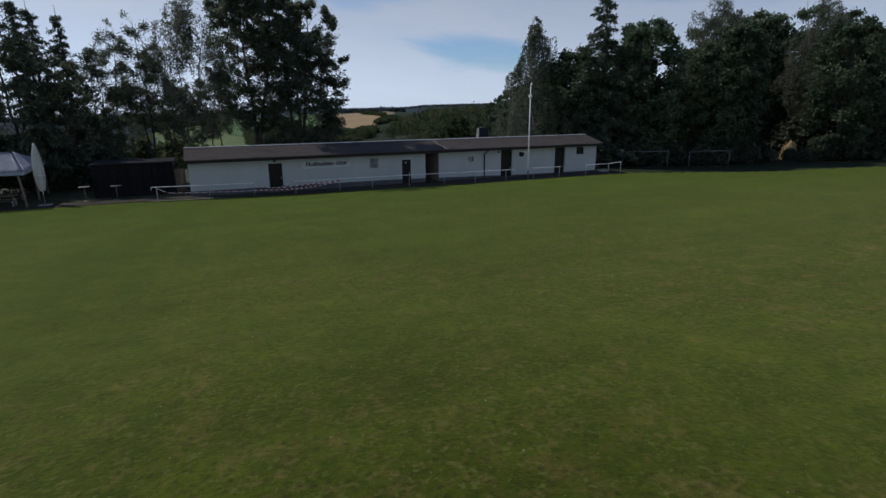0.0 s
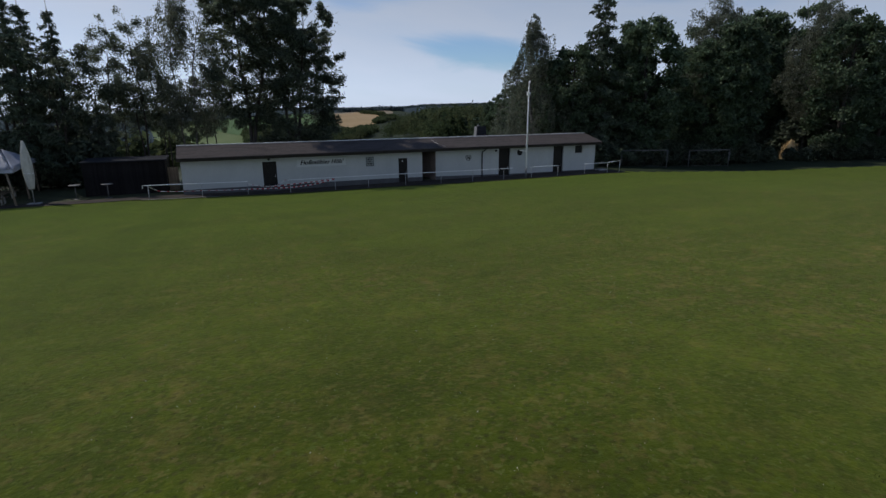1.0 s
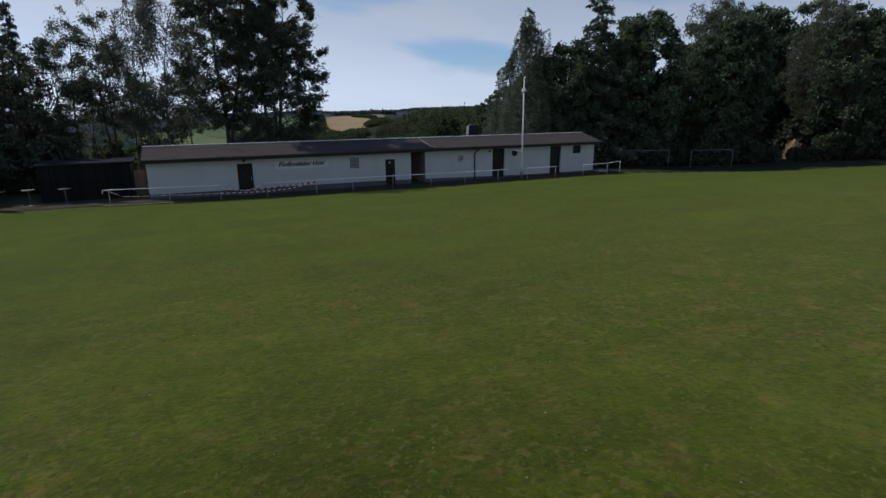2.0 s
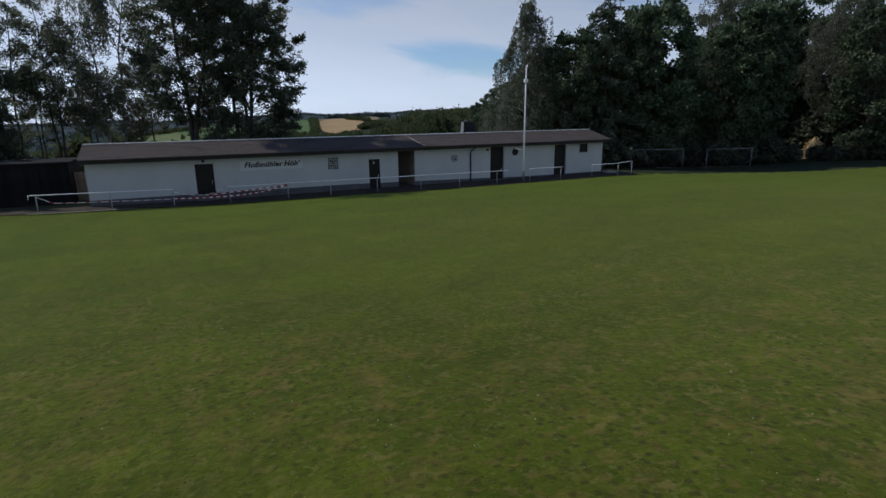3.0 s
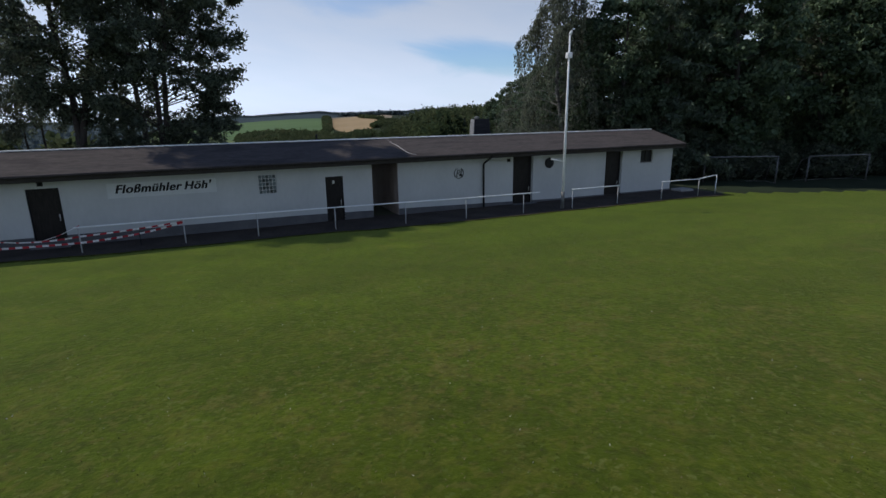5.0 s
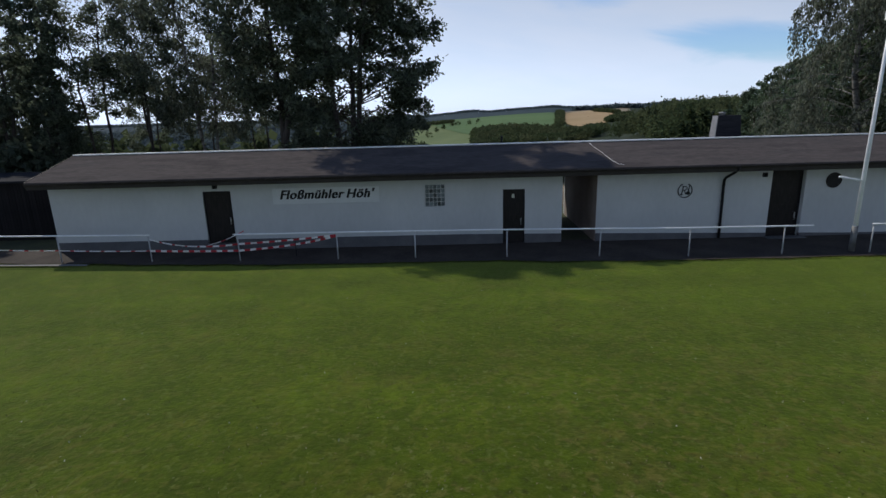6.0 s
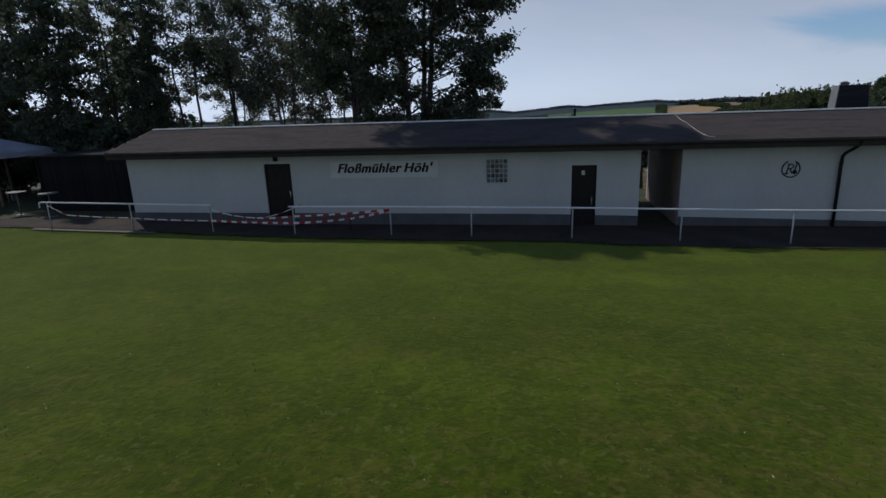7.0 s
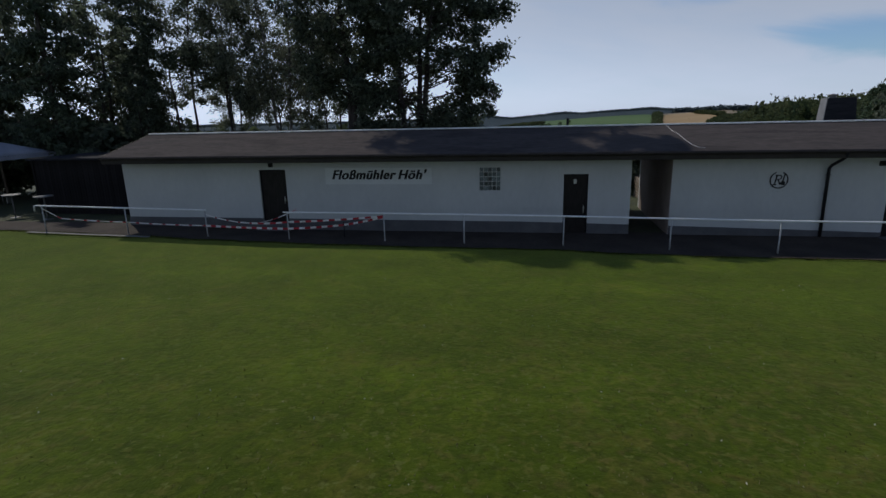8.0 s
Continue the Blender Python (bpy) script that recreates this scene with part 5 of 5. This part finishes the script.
# row behind the clubhouse
ash = plant(broadleaf("broad dark green ash tree with a dense rounded crown", 11, 17.2, 4.8, 0.10, 112, 74000, (0.21, 0.13), BROAD, 0.34, 0.6, 0.35, stems=3, cluster=0.18, hollow=0.5, twigs=6, full_top=2.5), 8.9, 9.6)
plant(broadleaf("tall dark ash tree with a leaning forked trunk", 12, 21.8, 4.6, 0.26, 88, 66000, (0.22, 0.135), BROAD, 0.30, 0.8, 0.3, stems=2, cluster=0.20, hollow=0.45, twigs=6, full_top=8.0), 4.7, 10.6, 40)
birch = plant(broadleaf("full weeping birch with a pale trunk and two leaders", 13, 19.6, 4.5, 0.30, 62, 42000, (0.17, 0.10), TALL, 0.17, 1.2, 0.6, strands=1.5, stems=2, mats=(BIRCHBARK, LEAFBIRCH), cluster=0.32, hollow=0.4, twigs=6), -1.3, 14.6)
alder = plant(broadleaf("thin dark alder with an open broken crown", 14, 16.6, 3.3, 0.40, 46, 14500, (0.18, 0.115), TALL, 0.16, 0.9, 0.2, stems=2, mats=(BARK, LEAF), cluster=0.22, hollow=0.5, twigs=5), -5.2, 14.6)
maple = plant(broadleaf("full dark green maple", 15, 16.5, 4.7, 0.10, 52, 18500, (0.38, 0.24), ROUND, 0.30, 0.7, 0.3, mats=(BARK, LEAFWOOD), cluster=0.40, hollow=0.5, twigs=5, flat=0.45), 40.9, 12.4, 0, 0.8)
lime = plant(broadleaf("tall lumpy dark green lime tree", 25, 17.5, 4.0, 0.08, 54, 17500, (0.38, 0.24), TALL, 0.30, 0.9, 0.3, stems=2, mats=(BARK, LEAFWOOD), cluster=0.40, hollow=0.5, twigs=5, flat=0.45), 49.2, 7.2, 0, 0.95)
spr = plant(spruce("tall dark loose-branched spruce", 16, 20.2, 3.9, 27, 12000), 50.5, 14.0, 0, 0.85)
plant(spruce("broad ragged spruce with long drooping boughs", 26, 20.9, 6.0, 24, 26000), 44.6, 7.0)
wb = plant(broadleaf("tall weeping birch with long hanging twigs", 17, 18.4, 5.5, 0.12, 48, 34000, (0.24, 0.085), SPIRE, 0.22, 1.1, 0.9, strands=3.4, mats=(BIRCHBARK, LEAFBIRCH), cluster=0.22, hollow=0.45, twigs=6), 38.2, 11.2)
shrub = plant(broadleaf("dense dark green bush", 18, 3.6, 2.1, 0.04, 20, 2800, (0.42, 0.26), ROUND, 0.06, 0.6, 0.2, stems=4, cluster=0.32, category="bush"), -18.5, 9.0)
thicket = plant(broadleaf("dense dark hornbeam leafy down to the ground", 19, 14.5, 3.6, 0.06, 52, 8500, (0.30, 0.18), ROUND, 0.22, 0.7, 0.3, stems=2, cluster=0.22, hollow=0.45, twigs=5), -11.0, 10.4, 0, 0.84)

for x, y, turn, sc in ((-15.2, 11.2, 200, 1.04), (-20.4, 11.0, 130, 1.05), (-26.0, 10.0, 300, 1.1), (-8.3, 10.2, 80, 0.52), (-17.6, 8.8, 260, 0.72)):
    plant_copy(thicket, x, y, turn, sc, "dense dark broadleaf tree in the row behind the yard")
for x, y, turn, sc in ((-8.3, 14.2, 100, 0.95), (-3.4, 19.0, 300, 0.78), (-7.4, 19.0, 140, 0.74), (0.9, 17.6, 75, 0.80)):
    plant_copy(alder, x, y, turn, sc)
for x, y, turn, sc in ((-13.4, 8.8, 40, 0.80), (-11.6, 15.2, 0, 0.83), (-13.9, 16.0, 90, 0.86)):
    plant_copy(spr, x, y, turn, sc, "dark ragged spruce behind the yard")
for x, y, sc in ((-9.4, 8.9, 1.1), (-12.8, 10.4, 1.2), (-16.2, 9.6, 1.3), (-20.0, 9.4, 1.5), (-23.6, 9.0, 1.6), (-14.0, 12.6, 1.3), (-11.6, 12.8, 1.25), (-9.4, 12.4, 1.1), (7.2, 10.9, 0.7), (11.2, 10.6, 0.8)):
    plant_copy(shrub, x, y, x * 53 % 360, sc, "dense dark bush in the hedge behind the buildings")
# wood beyond the goals
for x, y, turn, sc in ((61.8, 6.4, 60, 1.16), (77.5, 1.2, 150, 1.18)):
    plant_copy(birch, x, y, turn, sc, "tall pale birch rising over the wood")
for x, y, turn, sc in ((50.3, 5.0, 110, 1.06), (58.7, 3.2, 40, 0.93), (62.0, 3.4, 200, 1.08), (77.5, 13.0, 300, 1.30), (77.6, -1.6, 140, 1.12), (97.0, -4.0, 30, 1.10), (80.5, 12.6, 20, 1.34), (103.0, -9.0, 70, 1.2), (55.2, 13.8, 70, 0.92), (76.0, 10.0, 230, 1.02), (44.0, 13.0, 280, 0.82), (41.9, 8.6, 150, 0.86)):
    plant_copy(maple, x, y, turn, sc, "full dark green broadleaf tree at the wood's edge")
for x, y, turn, sc in ((51.6, 8.8, 110, 0.98), (60.4, 2.6, 20, 1.02), (71.6, 13.5, 260, 1.22), (84.5, -2.6, 330, 0.95), (90.0, 0.0, 15, 1.05), (81.0, 3.4, 60, 1.15), (86.6, 4.4, 200, 1.22), (93.0, 4.0, 110, 1.12), (88.0, 11.5, 310, 1.36), (57.0, 15.4, 250, 1.15), (50.0, 12.5, 170, 0.82), (68.6, 16.0, 15, 1.15), (82.0, 6.0, 230, 0.95)):
    plant_copy(lime, x, y, turn, sc, "tall dark green broadleaf tree in the wood")
for x, y, turn, sc in ((41.2, 11.5, 30, 0.55), (64.5, 7.0, 120, 0.80)):
    plant_copy(spr, x, y, turn, sc, "dark spruce standing in the wood")
plant_copy(wb, 41.8, 14.5, 140, 0.78)
for k in range(30):
    x = 42.5 + k * 1.75
    y = 5.2 - 0.20 * (x - 42) + 2.2 * noise.noise((x, 3.3, 0))
    plant_copy(shrub, x, y, k * 77 % 360, 0.48 if 64 < x < 75 else 0.75 + 0.5 * abs(noise.noise((x * 1.7, 1, 4))), "dense dark bush under the trees")
for x, y, sc in ((77.0, 4.6, 1.5), (80.2, 6.0, 1.6), (83.5, 7.5, 1.6), (75.4, 8.6, 1.4), (79.0, 9.6, 1.7)):
    plant_copy(shrub, x, y, x * 31 % 360, sc, "tall dark bush deep in the wood")
for x, y, sc in ((-22.5, 8.5, 1.1), (-25.5, 6.5, 1.2), (20.6, 11.5, 0.95), (22.6, 11.0, 0.8)):
    plant_copy(shrub, x, y, x * 40 % 360, sc)


# trees climbing the slope between the clubhouse and the wood: azimuth, distance, height of the top over the horizon
def on_slope(tree, az, d, el, turn, tall, label):
    x, y = HUB[0] + d * math.sin(radians(az)), HUB[1] + d * math.cos(radians(az))
    g = ground_z(x, y)
    plant_copy(tree, x, y, turn, max(0.35, (5.0 + d * math.tan(radians(el)) - g) / tall), label)


for k, (az, d, el) in enumerate(((29.0, 150, 0.9), (30.0, 140, 1.3), (30.8, 128, 2.0), (31.8, 120, 2.6), (32.6, 112, 3.4), (33.6, 105, 4.2), (34.8, 98, 5.2), (36.2, 92, 5.2), (37.6, 88, 5.5), (39.0, 84, 5.8),
                                 (30.4, 100, 0.2), (32.0, 92, 0.9), (33.4, 84, 1.6), (35.2, 76, 2.4), (28.3, 120, -0.4), (26.8, 130, -0.6))):
    kind, tall = ((spr, 20.0), (maple, 16.5), (lime, 17.5))[k % 3]
    on_slope(kind, az, d, el, k * 67, tall, "dark green tree on the wooded slope")


straw_heap(73.7, 1.9, 2.5, 2.0, 2.5)


# ---- woods and hedges of the distance ----
def leafy_woods(name, label, spots, seed, sprays, mat, size):
    """Crowns of loose leaf sprays, all in one mesh; spots: x, y, height, width."""
    rng = np.random.default_rng(seed)
    cen = []
    for x, y, h, w in spots:
        d = rng.normal(size=(sprays, 3))
        d /= np.linalg.norm(d, axis=1)[:, None]
        d[:, 2] = np.where(d[:, 2] < -0.35, -d[:, 2], d[:, 2])
        d[:, 1] = np.where(d[:, 1] > 0.45, -d[:, 1], d[:, 1])
        r = rng.uniform(0.72, 1.06, (sprays, 1)) * (1 + 0.25 * np.sin(d[:, :1] * 5 + x) * np.cos(d[:, 1:2] * 4 + y))
        p = d * r
        if rng.random() < 0.45:
            p[:, :2] *= (0.60 - 0.5 * p[:, 2:3]).clip(0.05, 1.1)
        cen.append(p * np.array([w / 2, w / 2, h * 0.52]) + np.array([x, y, ground_z(x, y) + h * 0.5]))
    ob = leaf_mesh(name, np.concatenate(cen), rng, size[0], size[1], 0.3, mat, None)
    return tagged(ob, label, "woods", kind="stuff")


def polar(az, d):
    return HUB[0] + d * math.sin(radians(az)), HUB[1] + d * math.cos(radians(az))


def fill(rng, a0, a1, d0, d1, n, h, w, test=None):
    out = []
    while len(out) < n:
        a, d = rng.uniform(a0, a1), math.sqrt(rng.uniform(d0 ** 2, d1 ** 2))
        if test is None or test(a, d):
            s = rng.uniform(0.8, 1.2)
            out.append((*polar(a, d), h * s, w * s))
    return out


RG = np.random.default_rng(5)
leafy_woods("hillside_wood", "mixed woodland covering the slope behind the clubhouse", fill(RG, 17, 60, 120, 330, 1100, 10, 8.0, lambda a, d: a > 17 + (330 - d) / 330 * 9 and (a < 40 or d < 200)), 1, 160, WOODCROWN, (0.98, 0.70))
leafy_woods("valley_wood", "dark woodland strip below the green fields", fill(RG, 3.0, 16, 490, 680, 1500, 7.5, 6.5, lambda a, d: d < 690 - 16 * max(0, a - 6)) + fill(RG, -10, -2.0, 480, 540, 260, 8, 7), 2, 50, WOODCROWN, (2.0, 1.6))
leafy_woods("field_hedges", "hedges and copses between the fields", fill(RG, 11.5, 12.2, 660, 1040, 200, 6, 6) + fill(RG, 16.4, 18.8, 690, 830, 220, 4.5, 6, lambda a, d: abs(d - (690 + 55 * (a - 16.4))) < 40)
            + fill(RG, 15.2, 17.6, 880, 1010, 120, 5, 7, lambda a, d: abs(d - (1010 - 50 * (a - 15.2))) < 12) + fill(RG, 12, 16.5, 540, 600, 220, 4.5, 6) + fill(RG, -5, 1, 960, 1000, 120, 5, 7)
            + [(*polar(a, d), 8, 7) for a, d in ((-0.1, 814), (0.8, 839), (1.4, 860), (2.6, 862), (3.5, 880), (-0.8, 770), (-1.6, 700))], 3, 45, WOODCROWN, (2.4, 1.8))
# these far crowns get their haze from the material's blue-grey tone
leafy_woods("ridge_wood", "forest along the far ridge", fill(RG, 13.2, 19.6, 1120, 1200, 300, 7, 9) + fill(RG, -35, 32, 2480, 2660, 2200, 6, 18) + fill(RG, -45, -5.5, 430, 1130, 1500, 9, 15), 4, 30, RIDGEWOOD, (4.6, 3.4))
leafy_woods("lower_wood", "trees on the falling ground behind the yard", fill(RG, -62, -14, 90, 190, 260, 6, 5) + fill(RG, -40, -12, 66, 100, 70, 6, 5) + fill(RG, -45, 6, 240, 420, 500, 7, 7), 6, 70, WOODCROWN, (1.5, 1.0))


# ---- grass tufts and litter along the pitch ----
def tufts(name, label, n, seed, height, width, mat, where):
    rng = np.random.default_rng(seed)
    x, y = where(rng, n)
    z = np.array([ground_z(a, b) for a, b in zip(x, y)])
    base = np.stack([x, y, z - 0.004], 1)
    lean = rng.normal(size=(n, 3)) * 1.6
    lean[:, 2] = 1.0
    lean /= np.linalg.norm(lean, axis=1)[:, None]
    h = (height * rng.uniform(0.45, 1.3, n))[:, None]
    a = rng.uniform(0, 2 * np.pi, n)
    s = np.stack([np.cos(a), np.sin(a), 0 * a], 1) * (width * rng.uniform(0.6, 1.3, n))[:, None]
    v = np.stack([base - s / 2, base + s / 2, base + lean * h * 0.7 + s * 0.3, base + lean * h + s * 0.1], 1).reshape(-1, 3)
    me = bpy.data.meshes.new(name)
    me.vertices.add(4 * n)
    me.vertices.foreach_set("co", v.ravel())
    me.loops.add(4 * n)
    me.loops.foreach_set("vertex_index", np.arange(4 * n, dtype=np.int32))
    me.polygons.add(n)
    me.polygons.foreach_set("loop_start", np.arange(0, 4 * n, 4, dtype=np.int32))
    me.update(calc_edges=True)
    me.materials.append(mat)
    return tagged(new(name, me), label, "grass", kind="stuff")


def along_pitch(rng, n):
    """Thickest near the line down the pitch, thinning away from it."""
    t = rng.uniform(-0.12, 1.35, n)
    x = 0.5 + 14.5 * t + rng.normal(size=n) * 7.0
    y = -44 + 28 * t + rng.normal(size=n) * 5.0
    keep = y < -3.6
    x[~keep] = rng.uniform(5, 25, (~keep).sum())
    y[~keep] = rng.uniform(-18, -5, (~keep).sum())
    return x, y


tufts("grass_blades", "short mown grass blades standing out of the turf", 60000, 31, 0.040, 0.016, BLADE, along_pitch)
tufts("dry_blades", "bleached dry grass stalks among the turf", 24000, 32, 0.040, 0.016, STRAW, along_pitch)
tufts("daisies", "tiny pale clover and daisy heads scattered in the turf", 1800, 33, 0.035, 0.022, PETAL, along_pitch)


def along_edge(rng, n):
    """Unmown fringe where the turf meets the asphalt."""
    x = rng.uniform(-6, 41, n)
    y = np.array([pave_shade_edge(a) for a in x]) - np.abs(rng.normal(size=n)) * 0.12 + 0.05
    return x, y


tufts("edge_grass", "longer unmown grass fringing the asphalt", 16000, 34, 0.085, 0.014, BLADE, along_edge)
